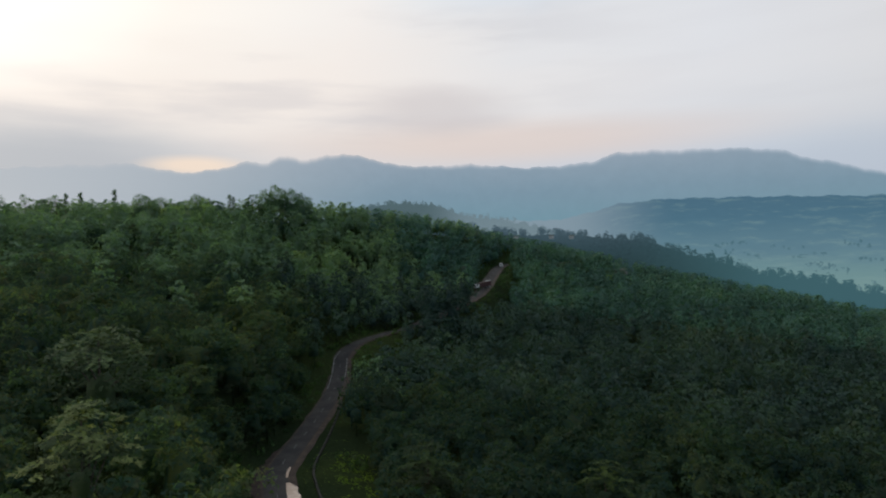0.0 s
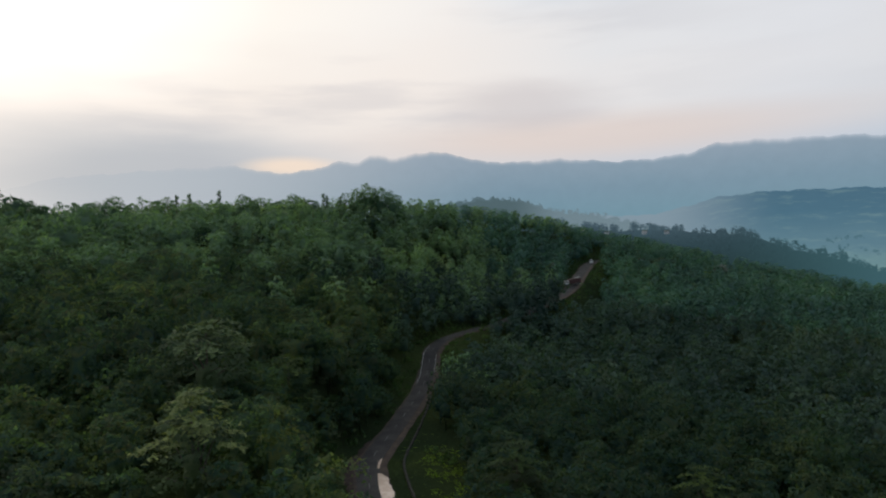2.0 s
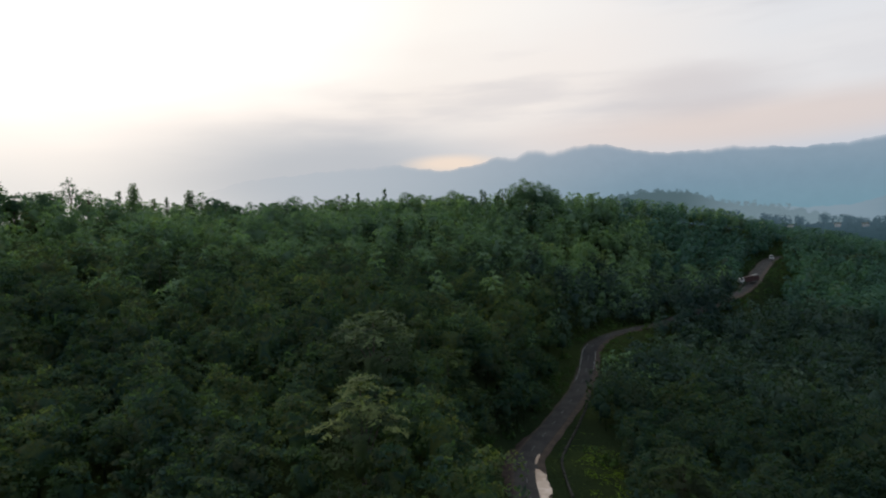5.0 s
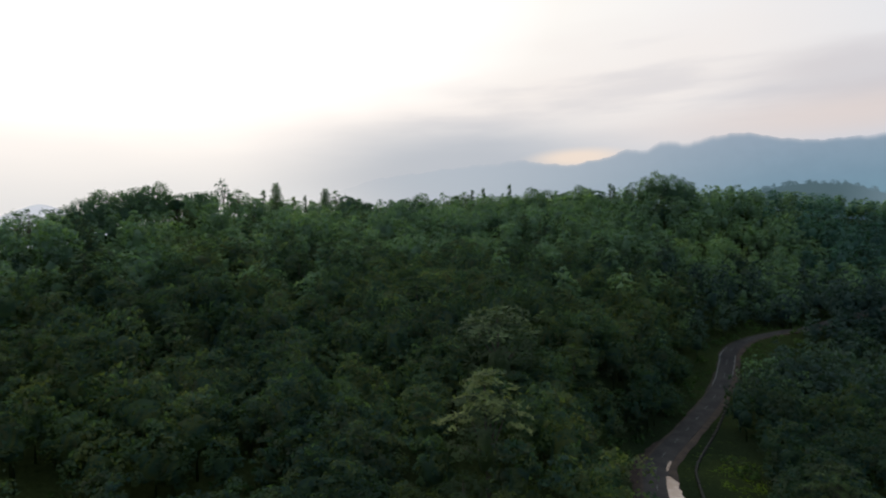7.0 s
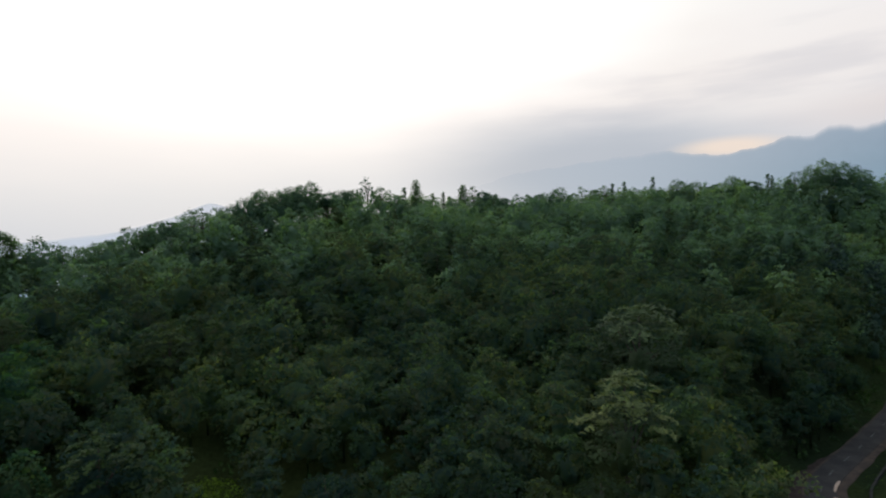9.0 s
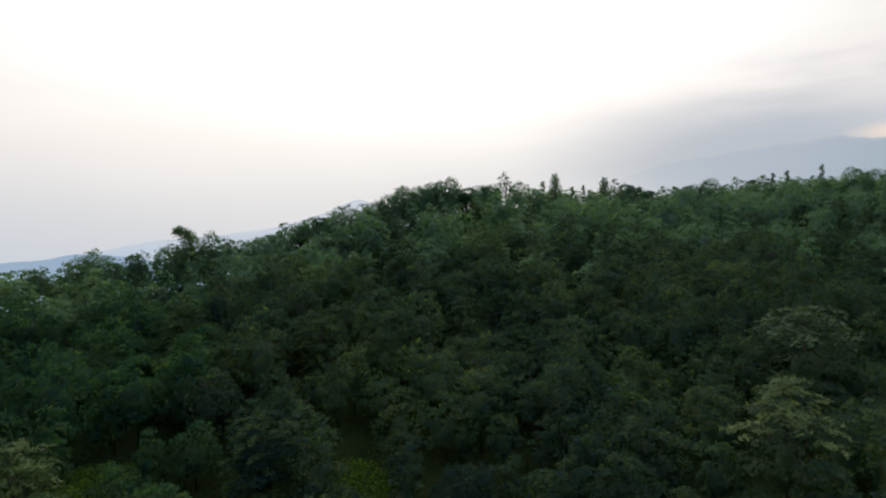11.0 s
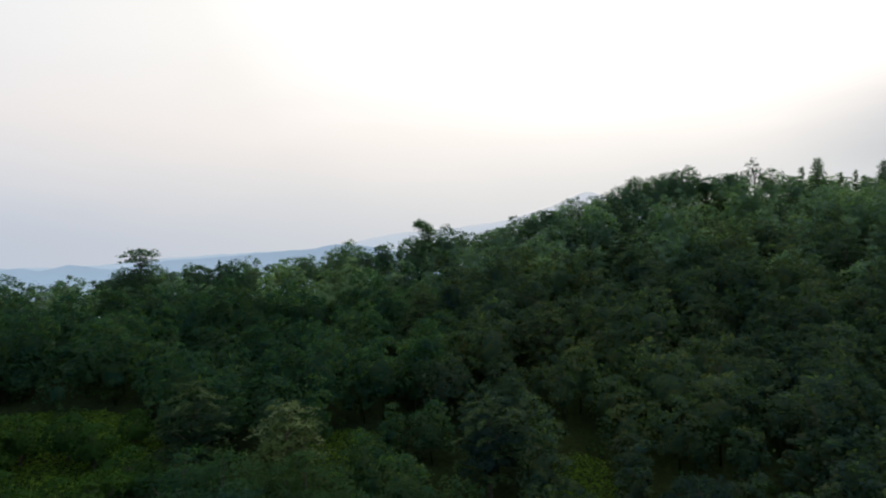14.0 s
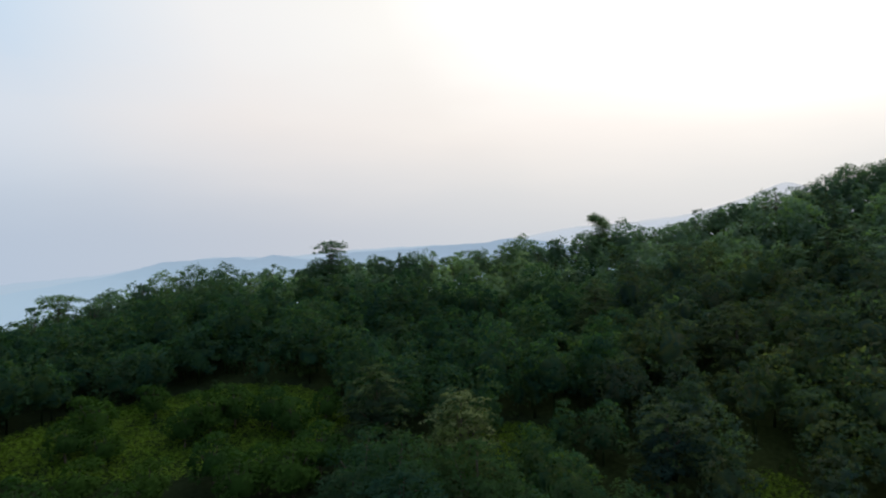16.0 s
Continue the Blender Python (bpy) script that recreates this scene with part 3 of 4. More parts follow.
def tree_mesh(width, height, puffs, leaves, size, leaf_mat, bole=0.18, tiers=0, body=True):
    """Trunk and crown meshes of one kind of tree, its foot at the origin."""
    ch = height * (1 - bole)
    p, f, c, soft = crown_points(width, ch, puffs, leaves, tiers)
    v, q = leaf_tris(p, f, size)
    nrm = np.repeat(soft, 3, 0)
    tri = q
    if body:
        cv, cf = core_mesh(width * (0.5 if tiers else 1.0), ch * (0.85 if tiers else 1.0), 2)
        tri = np.concatenate([tri, cf + len(v)])
        v, nrm = np.concatenate([v, cv]), np.concatenate([nrm, outward(cv)])
    v[:, 2] += height - ch
    c[:, 2] += height - ch
    crown = mesh_from("crown", v, tri, leaf_mat, normals=nrm)
    bm = bmesh.new()
    fork = Vector((rng.uniform(-0.3, 0.3), rng.uniform(-0.3, 0.3), height * max(bole, 0.25)))
    wood(bm, (0, 0, -0.8), fork, 0.024 * height, 0.016 * height)
    wood(bm, fork, (0, 0, height * 0.88), 0.016 * height, 0.005 * height, 5)
    for k in c[:: max(1, len(c) // 8)]:
        wood(bm, fork + Vector((0, 0, rng.uniform(0, 0.25) * height)), k, 0.010 * height, 0.003 * height, 4)
    trunk = bpy.data.meshes.new("trunk")
    bm.to_mesh(trunk)
    bm.free()
    trunk.materials.append(BARK)
    return trunk, crown


def tree(kind, at, turn, scale, label, group="forest trees"):
    ob = new("tree")
    ob.matrix_world = Matrix.Translation(at) @ Matrix.Rotation(turn, 4, "Z") @ Matrix.Diagonal((*scale, 1))
    for name, me in zip(("trunk", "crown", "leaf_sprays"), kind):
        new(name, me).parent = ob
    return tagged(ob, label, "tree", group)


# where trees stand: a loose grid over the land in view and a little round it
def stands(spacing, r0, r1, b0=-46.0, b1=142.0):
    n = int(2 * r1 / spacing)
    i, j = np.meshgrid(np.arange(n), np.arange(n))
    x = (i + 0.5 * (j % 2)) * spacing - r1 + rng.uniform(-0.38, 0.38, i.shape) * spacing
    y = j * spacing - r1 + rng.uniform(-0.38, 0.38, i.shape) * spacing
    x, y = x.ravel(), y.ravel()
    r, b = np.hypot(x, y), np.degrees(np.arctan2(-x, y))
    ok = (r > r0) & (r < r1) & (b > b0) & (b < b1)
    return x[ok], y[ok]


# grassy openings in the forest: bearing, distance, half length across, half length along
def sight(b, el, over):
    """How far off a line of sight at that bearing and rise comes down to a height over the land."""
    rr = np.arange(120.0, 470.0, 1.0)
    bb = np.radians(b)
    up_to = EYE[2] + rr * math.tan(math.radians(el)) - land(-rr * np.sin(bb), rr * np.cos(bb)) - over
    low = np.nonzero(up_to < 0)[0]
    return float(rr[low[0]]) if len(low) else 440.0


HOUSES = [(b, sight(b, el, 2.0)) for b, el in ((-15.9, -2.85),)]
GLADES = [(b, r - 17, 10, 25) for b, r in HOUSES] + [(119, 113, 29, 14), (68, 96, 6, 8), (93.3, 150, 6, 5), (11.2, 124, 10.5, 30), (89, 104, 8, 6)]


def open_ground(x, y):
    shut = np.zeros(len(x), bool)
    for b, r, ha, hr in GLADES:
        c = polar(b, r)
        d = c.normalized()
        along = (x - c.x) * d.x + (y - c.y) * d.y
        across = (x - c.x) * -d.y + (y - c.y) * d.x
        shut |= (along / hr) ** 2 + (across / ha) ** 2 < 1
    return shut


KINDS = [tree_mesh(rng.uniform(9, 12.5), rng.uniform(12.5, 17), int(rng.integers(20, 30)), 2300, 0.33, LEAVES_ONE, rng.uniform(0.06, 0.16)) for _ in range(9)]


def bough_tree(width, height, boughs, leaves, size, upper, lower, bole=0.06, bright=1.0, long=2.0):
    """A tree whose crown is a dome of flat, drooping boughs: the upper leaf colour paints sky light on top, the darker
    lower one fills below.
    """
    n = np.arange(boughs)
    lift = 1 - (n + 0.5) / boughs
    a = n * 2.39996 + rng.uniform(-0.5, 0.5, boughs)
    far = 0.44 * width * np.sqrt(1 - lift ** 2) * rng.uniform(0.75, 1.18, boughs)
    tip = np.stack([far * np.cos(a), far * np.sin(a), height * (bole + 0.12 + (0.84 - bole) * lift ** 0.8)], -1) + rng.normal(0, 0.25, (boughs, 3))
    reach, wide = width * rng.uniform(0.16, 0.27, boughs), width * rng.uniform(0.07, 0.12, boughs)
    turn = a + rng.normal(0, 0.35, boughs)
    out, side = np.stack([np.cos(turn), np.sin(turn), 0 * a], -1), np.stack([-np.sin(turn), np.cos(turn), 0 * a], -1)

    def spread(count, drop, thick, share=1.0):
        k = rng.integers(0, max(3, int(boughs * share)), count)
        u, v = rng.uniform(-1, 1, count), rng.normal(0, 0.55, count)
        taper = np.sqrt(np.maximum(1 - u * u, 0.05))
        p = tip[k] + out[k] * (u * reach[k])[:, None] + side[k] * (v * taper * wide[k])[:, None]
        p[:, 2] += rng.normal(-drop, thick, count) - 0.16 * reach[k] * (u + 0.3) ** 2 - 0.25 * np.abs(v) * wide[k]
        face = np.array([0, 0, 1.0]) + 0.35 * out[k] + rng.normal(0, 0.32, (count, 3))
        return p, face / np.linalg.norm(face, axis=1)[:, None]

    # light on the crown's top is put into the upper leaves' colour
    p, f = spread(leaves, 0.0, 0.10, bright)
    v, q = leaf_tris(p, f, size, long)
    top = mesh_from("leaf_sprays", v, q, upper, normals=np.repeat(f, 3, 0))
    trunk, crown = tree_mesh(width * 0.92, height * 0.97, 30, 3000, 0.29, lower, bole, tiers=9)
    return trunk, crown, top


PALE = bough_tree(10.8, 18.0, 46, 1150, 0.26, LEAVES_PALE_SKYLIT, LEAVES_FRESH, bright=0.55, long=3.2)
BROAD = bough_tree(14.0, 16.0, 48, 900, 0.28, LEAVES_FEATHER_SKYLIT, LEAVES_FRESH, bright=0.4, long=3.0)
FEATHERY = bough_tree(9.0, 16.0, 42, 700, 0.22, LEAVES_FEATHER_SKYLIT, LEAVES_OLIVE, bright=0.6, long=3.2)
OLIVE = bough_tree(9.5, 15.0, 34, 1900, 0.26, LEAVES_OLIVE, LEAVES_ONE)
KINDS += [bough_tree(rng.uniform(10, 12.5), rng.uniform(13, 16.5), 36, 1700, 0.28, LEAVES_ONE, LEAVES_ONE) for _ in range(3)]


PLATES = ((0.985, 3.8, 0.6), (0.93, 5.0, -0.3), (0.86, 4.2, 0.8), (0.79, 2.0, -0.9), (0.71, 2.6, 0.3), (0.63, 4.2, -0.2), (0.55, 4.8, 0.2), (0.46, 4.9, -0.1))


def layered_tree(height, plates, thick=0.36, dense=75):
    """A tree whose crown is made of uneven plates of leaves, one above another."""
    ps, bm = [], bmesh.new()
    wood(bm, (0, 0, -0.8), (0.2, 0.1, height * 0.97), 0.30, 0.08)
    for zz, wide, cx in plates:
        n = int(dense * wide)
        a, u = rng.uniform(0, 6.28, n), np.sqrt(rng.uniform(0, 1, n))
        edge = wide * (1 + 0.22 * np.sin(a * 3 + zz * 40) + 0.12 * np.sin(a * 7))
        ps.append(np.stack([cx + u * edge * np.cos(a), u * edge * np.sin(a), height * zz + rng.normal(0, thick, n) - 0.6 * u * u], -1))
        for k in range(4):
            wood(bm, (0.1, 0, height * (zz - 0.07)), (cx + 0.7 * wide * math.cos(k * 1.57 + zz * 9), 0.7 * wide * math.sin(k * 1.57 + zz * 9), height * zz - 0.4), 0.10, 0.03, 4)
    p = np.concatenate(ps)
    face = rng.normal(0, 0.45, p.shape) + np.array([0, 0, 1.0])
    face /= np.linalg.norm(face, axis=1)[:, None]
    v, q = leaf_tris(p, face, 0.40)
    trunk = bpy.data.meshes.new("trunk")
    bm.to_mesh(trunk)
    bm.free()
    trunk.materials.append(BARK)
    return trunk, mesh_from("crown", v, q, LEAVES_CREST_HAZED, normals=np.repeat(face, 3, 0))


UMBRELLA = layered_tree(19.0, PLATES, 0.26, 95)
SLIM = layered_tree(15.0, [(0.97 - 0.07 * k + 0.02 * math.sin(k * 5.0), 0.75 + 0.11 * k + 0.5 * math.sin(k * 2.7 + 1) ** 2, 0.55 * math.sin(k * 2.2)) for k in range(11)], 0.45, 80)
SPARSE = tree_mesh(6.5, 14.0, 16, 520, 0.32, LEAVES_CREST_HAZED, 0.4, body=False)
ROUND = tree_mesh(8.5, 14.5, 20, 1300, 0.38, LEAVES_CREST_HAZED, 0.3)

AIRY = [tree_mesh(wd, 12.0, 13, 640, 0.34, LEAVES_CREST_HAZED, 0.2, body=False) for wd in (5.5, 6.5, 7.5, 8.5)]
SNAG = layered_tree(13.0, ((0.985, 0.5, 0.2), (0.92, 0.9, -0.3), (0.85, 0.6, 0.5), (0.77, 1.0, 0.0), (0.66, 0.8, -0.4), (0.55, 1.3, 0.2)), 0.3, 70)
DOMED = tree_mesh(14.0, 14.0, 30, 3200, 0.34, LEAVES_OLIVE, 0.08, tiers=9)
DOME = tree_mesh(11.0, 13.0, 30, 2300, 0.40, LEAVES_CREST_HAZED, 0.1)
COLUMN = layered_tree(16.0, [(0.98 - 0.062 * k, 1.2 + 0.22 * k + 0.5 * math.sin(k * 2.1) ** 2, 0.5 * math.sin(k * 2.9)) for k in range(12)], 0.55, 90)
LEANING = layered_tree(16.0, ((0.985, 2.3, -2.6), (0.94, 2.8, -1.6), (0.88, 2.6, -0.2), (0.81, 3.0, 0.4), (0.72, 3.1, 0.1), (0.62, 3.3, 0.5), (0.5, 3.4, 0.2)), 0.42, 120)

YOUNG = [tree_mesh(rng.uniform(5.0, 7.0), rng.uniform(5.0, 7.5), 14, 1300, 0.27, LEAVES_YOUNG, 0.05) for _ in range(4)]

# single trees that stand out: bearing, distance, top over eye level in degrees (-60: as grown), kind
MARKED = [
    (30.6, 90, -11.2, "pale"), (29.2, 128, -5.6, "broad"), (94.3, 88, -13.2, "feathery"), (60.8, 150, -3.2, "olive"), (53.2, 170, -1.9, "olive"),
    (57.5, 140, -60, "olive"), (64.0, 172, -60, "olive"), (70.5, 128, -60, "olive"), (47.0, 185, -60, "olive"), (36.5, 160, -60, "olive"), (82.0, 140, -60, "olive"),
    (22.5, 135, -60, "olive"), (2.0, 105, -60, "olive"), (-14.0, 118, -60, "olive"), (-26.0, 100, -60, "olive"), (102.0, 98, -60, "olive"), (76.0, 92, -60, "olive"),
    (56.2, 205, 1.45, "domed"), (51.3, 190, -2.9, "olive"), (61.6, 178, -3.8, "domed")]
CLEARING = [(125.3, 112), (114.6, 112), (111.5, 110), (118.7, 108), (127.2, 108), (124.6, 105), (116.6, 110), (109.8, 106), (120.9, 119), (106.5, 112),
            (107.0, 92), (112.4, 90), (116.2, 94), (121.3, 90), (126.4, 94), (130.2, 90), (124.0, 86), (114.2, 86), (109.6, 86)]
MARKED += [(q, d, -60, "young") for q, d in CLEARING]
# trees along the crest, stretch by stretch: bearing, top over eye level in degrees, kind
CREST_BACK = [(41.7, 4.35, "airy"), (40.7, 4.11, "round"), (39.4, 4.28, "airy"), (37.5, 4.38, "round"), (36.5, 4.19, "airy"), (35.8, 4.43, "dome"), (33.7, 4.72, "airy"), (32.6, 4.57, "round"), (31.7, 4.64, "airy"), (31.1, 4.72, "snag"), (30.1, 4.83, "snag"), (27.7, 5.09, "snag"), (25.7, 4.59, "dome"), (24.4, 4.32, "dome"), (22.7, 4.38, "round"), (21.5, 4.57, "dome"), (20.5, 4.42, "snag"), (19.8, 4.43, "round"), (18.8, 4.72, "snag"), (18.5, 4.55, "snag"), (17.4, 4.43, "airy"), (16.9, 4.80, "airy"), (15.7, 4.92, "dome"), (14.8, 5.34, "dome"), (13.7, 4.97, "dome"), (12.6, 4.60, "dome")]
CREST_MIDDLE = [(58.5, 5.62, "dome"), (60.0, 5.24, "round"), (62.6, 4.90, "dome"), (60.9, 5.00, "airy"), (56.9, 5.08, "round"), (55.3, 5.22, "round"), (54.6, 5.37, "airy"), (53.3, 6.18, "sparse"), (52.0, 5.56, "airy"), (50.5, 4.49, "airy"), (49.9, 5.17, "snag"), (48.8, 5.70, "column"), (47.3, 4.55, "snag"), (46.3, 4.64, "snag"), (44.5, 5.16, "column"), (43.5, 5.10, "airy"), (42.5, 4.83, "round"), (41.8, 4.46, "airy")]
CREST_SHOULDER = [(79.3, 1.11, "dome"), (78.1, 0.84, "airy"), (76.9, 0.81, "airy"), (75.7, 1.13, "airy"), (73.4, 2.18, "airy"), (71.8, 2.23, "round"), (70.0, 2.78, "round"), (68.2, 3.73, "airy"), (67.5, 3.78, "airy"), (66.2, 3.76, "airy"), (65.0, 3.70, "dome"), (64.1, 4.18, "dome"), (62.7, 4.79, "dome"), (61.0, 4.89, "dome"), (60.1, 5.12, "dome"), (59.1, 5.24, "dome")]
CREST_LOW = [(111.1, -1.89, "airy"), (108.8, -2.10, "airy"), (108.1, -2.14, "round"), (107.1, -1.92, "dome"), (105.9, -0.13, "umbrella"), (103.6, -1.72, "round"), (102.2, -1.74, "airy"), (101.4, -1.07, "round"), (100.4, -1.49, "airy"), (99.7, -1.27, "snag"), (99.0, -1.21, "round"), (98.2, -1.48, "dome"), (96.8, -0.94, "sparse"), (94.9, -1.60, "airy"), (93.6, -1.05, "airy"), (92.4, -0.79, "round"), (90.5, -0.65, "airy"), (89.5, -0.67, "dome"), (88.2, -0.15, "dome"), (87.0, -0.44, "airy"), (85.5, 0.19, "round"), (83.7, -0.53, "airy"), (81.3, 1.84, "leaning")]
CREST_END = [(127.5, -3.99, "umbrella"), (129.1, -4.64, "airy"), (126.1, -5.01, "airy"), (125.1, -4.28, "airy"), (124.1, -4.07, "dome"), (121.5, -2.89, "round"), (119.8, -2.74, "dome"), (118.7, -2.31, "airy"), (117.4, -2.26, "dome"), (115.2, -2.19, "dome"), (112.9, -2.22, "airy")]
CREST_FILL = [(81.9, 0.5, "round"), (80.2, 0.3, "round"), (82.8, 0.2, "dome"), (105.2, -1.5, "dome"), (106.8, -1.6, "round")]
for q, up_by, kind in CREST_BACK + CREST_MIDDLE + CREST_SHOULDER + CREST_LOW + CREST_END + CREST_FILL:
    MARKED.append((q, float(smooth_by(np.array([q]), CREST)[0]) - rng.uniform(1, 8), up_by, kind))
SHAPES = {"pale": (PALE, 18.0, "pale green tree with layered sprays of large leaves"), "broad": (BROAD, 16.0, "wide spreading green tree with layered branches"),
          "feathery": (FEATHERY, 16.0, "light olive green tree with feathery drooping sprays"), "olive": (OLIVE, 15.0, "yellowish olive tree among darker forest trees"),
          "slim": (SLIM, 15.0, "slim upright dark tree on the ridge"), "sparse": (SPARSE, 14.0, "thin tree with sparse foliage on the ridge"),
          "airy": (AIRY, 12.0, "small open-crowned tree on the crest"), "snag": (SNAG, 13.0, "thin bare-stemmed tree with a few leafy tufts"),
          "domed": (DOMED, 14.0, "broad rounded tree with a lighter olive crown"), "dome": (DOME, 13.0, "broad domed tree on top of the ridge"), "column": (COLUMN, 16.0, "dense dark columnar tree above the ridge"),
          "leaning": (LEANING, 16.0, "dark tree with flat top branches reaching sideways"),
          "young": (YOUNG[1], 6.5, "young light green tree beside a grassy clearing"),
          "round": (ROUND, 14.5, "round dark tree standing above the ridge"), "umbrella": (UMBRELLA, 19.0, "tall tree with a flat layered crown on the ridge")}

x, y = stands(6.9, 30, 480)
gap, _ = road_gap(x, y)
r, b = np.hypot(x, y), np.degrees(np.arctan2(-x, y))
crest = smooth_by(b, CREST)
side = road_side(x, y)
bend_verge = (side > 0) & (gap < 22) & (r > 200) & (r < 250) & (b > 3.5)
road_view = (side > 0) & (gap < 12) & (r > 150) & (r < 205)
lorry_verge = (b > -6.3) & (b < -2.75) & (r > 250) & (r < 396) & (gap < np.where(side > 0, 17, 7.5))
before_clearing = (b > 104) & (b < 134) & (r > 82) & (r < 101)
keep = ~lorry_verge & ~before_clearing & (gap > np.where(side > 0, 7.5, 6.2)) & ~open_ground(x, y) & (r < crest + 16) & ~bend_verge & ~road_view
for mb, mr, _, kind in MARKED:
    q = polar(mb, mr)
    keep &= np.hypot(x - q.x, y - q.y) > (7.5 if mr < 140 else 6.0 if kind == "umbrella" else 4.0)
x, y = x[keep], y[keep]
SMALL = 4.9  # lower trees that close the canopy
sx, sy = stands(SMALL, 112, 470)
sg, _ = road_gap(sx, sy)
ss = road_side(sx, sy)
sr, sb = np.hypot(sx, sy), np.degrees(np.arctan2(-sx, sy))
sc = smooth_by(sb, CREST)
ok = (sg > np.where(ss > 0, 9.0, 6.5)) & ~open_ground(sx, sy) & (sr < sc + 8) & (rng.uniform(0, 1, len(sx)) < 0.62)
ok &= ~((ss > 0) & (sg < 22) & (sr > 195) & (sr < 250) & (sb > 1.0)) & ~((sb > -6.3) & (sb < -2.75) & (sr > 250) & (sr < 396) & (sg < 17))
sx, sy, sr = sx[ok], sy[ok], sr[ok]
screen = [p * k for p in LINE[::3] for k in (0.978, 0.955) if -2.3 < math.degrees(math.atan2(-p.x, p.y)) < 1.9 and p.length > 230]
x = np.concatenate([x, [p.x + 1.2 * math.sin(i * 2.3) for i, p in enumerate(screen)]])
y = np.concatenate([y, [p.y + 1.2 * math.cos(i * 1.7) for i, p in enumerate(screen)]])
r = np.hypot(x, y)
z = land(x, y)
order = np.argsort(r)
x, y, z, r = x[order], y[order], z[order], r[order]
NEAR = 176
FLANK_KINDS = []
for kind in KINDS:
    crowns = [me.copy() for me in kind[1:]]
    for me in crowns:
        me.materials[0] = LEAVES_FLANK_ONE
    FLANK_KINDS.append((kind[0], *crowns))
bear = np.degrees(np.arctan2(-x, y))
for i in range(NEAR):
    k = rng.uniform(0.72, 1.08)
    if 105 < bear[i] < 134 and r[i] < 120:
        tree(YOUNG[int(rng.integers(4))], (x[i], y[i], z[i]), rng.uniform(0, 6.28), (k, k, k * 0.9),
             "young light green tree beside a grassy clearing")
        continue
    tree((KINDS if bear[i] + rng.normal(0, 4) < 80 else FLANK_KINDS)[int(rng.integers(len(KINDS)))], (x[i], y[i], z[i]), rng.uniform(0, 6.28), (k * rng.uniform(0.9, 1.15), k, k * rng.uniform(0.85, 1.12)),
         "dark green broadleaf forest tree with a rounded leafy crown")
for mb, mr, el, kind in MARKED:
    q = polar(mb, mr)
    shape, tall, label = SHAPES[kind]
    if isinstance(shape, list):
        shape = shape[int(rng.integers(len(shape)))]
    q.z = float(land(np.array([q.x]), np.array([q.y]))[0]) - 0.3
    k = (rng.uniform(0.85, 1.3) if kind == "young" else 1.05) if el < -50 else min(max((EYE[2] + mr * math.tan(radians(el)) - q.z) / tall, 0.6), 1.7)
    g = k if kind in ("pale", "broad", "feathery", "olive", "young", "domed") else 1.0
    tree(shape, q, radians(mb) if kind == "leaning" else rng.uniform(0, 6.28), (g, g, k), label, "standing-out trees")


def forest(name, sel, leaves, size, mat, label, fine, slender=1.0, grown=(0.68, 1.16)):
    """The woods further off, joined: every tree with its own heap of leaf clumps, core and trunk."""
    kinds = []
    for _ in range(18):
        h, wd = rng.uniform(10.5, 16.5), rng.uniform(5.4, 10.4) * slender
        p, f, _c, soft = crown_points(wd, h * 0.95, 20, leaves)
        v, q = leaf_tris(p, f, size)
        tri = q
        cv, cf = core_mesh(wd * (0.78 if leaves < 300 else 0.95), h * (0.86 if leaves < 300 else 0.95), fine)
        t = 0.2
        post = np.array([[-t, -t, -1], [t, -t, -1], [0, t, -1], [0, 0, h * 0.5]])
        pf = np.array([[0, 1, 3], [1, 2, 3], [2, 0, 3]])
        tri = np.concatenate([tri, cf + len(v), pf + len(v) + len(cv)])
        v = np.concatenate([v, cv])
        v[:, 2] += h * 0.05
        kinds.append((np.concatenate([v, post]), tri, np.concatenate([np.repeat(soft, 3, 0), outward(cv), outward(post)])))
    vs, fs, ns, n = [], [], [], 0
    rr = np.hypot(x, y)
    # wind keeps the crowns on the crest to an even height
    most = EYE[2] + rr * np.tan(np.radians(smooth_by(np.degrees(np.arctan2(-x, y)), RISE) + 0.15)) - z
    for i in sel:
        a, k = rng.uniform(0, 6.28), rng.uniform(*grown)
        m = np.array([[math.cos(a), -math.sin(a), 0], [math.sin(a), math.cos(a), 0], [0, 0, rng.uniform(0.85, 1.2)]]) * k
        v, f, nv = kinds[int(rng.integers(18))]
        m = m * min(1.0, max(most[i] * rng.uniform(0.84, 1.04), 4.5) / (v[:, 2].max() * m[2, 2]))
        spin = np.array([[math.cos(a), -math.sin(a), 0], [math.sin(a), math.cos(a), 0], [0, 0, 1]])
        ns.append(nv @ spin.T)
        vs.append(v @ m.T + np.array([x[i], y[i], z[i]]))
        fs.append(f + n)
        n += len(v)
    ob = new(name, mesh_from(name, np.concatenate(vs), np.concatenate(fs), mat, normals=np.concatenate(ns)))
    return tagged(ob, label, "forest", kind="stuff")


idx = np.arange(len(x))
b = np.degrees(np.arctan2(-x, y))
# the haze-lightened upper woods begin three quarters of the way up to the crest
upper = np.where(b > 12, np.maximum(170, 0.74 * smooth_by(b, CREST) + rng.normal(0, 26, len(x))), 170)
mid, far = idx[(idx >= NEAR) & (r < upper)], idx[r >= upper]
mid_b = np.degrees(np.arctan2(-x[mid], y[mid])) + rng.normal(0, 1.5, len(mid))
forest("forest_moist_side", mid[mid_b > 80], 1150, 0.38, LEAVES_FLANK, "dense fresh green broadleaf woods on the far flank", 1)
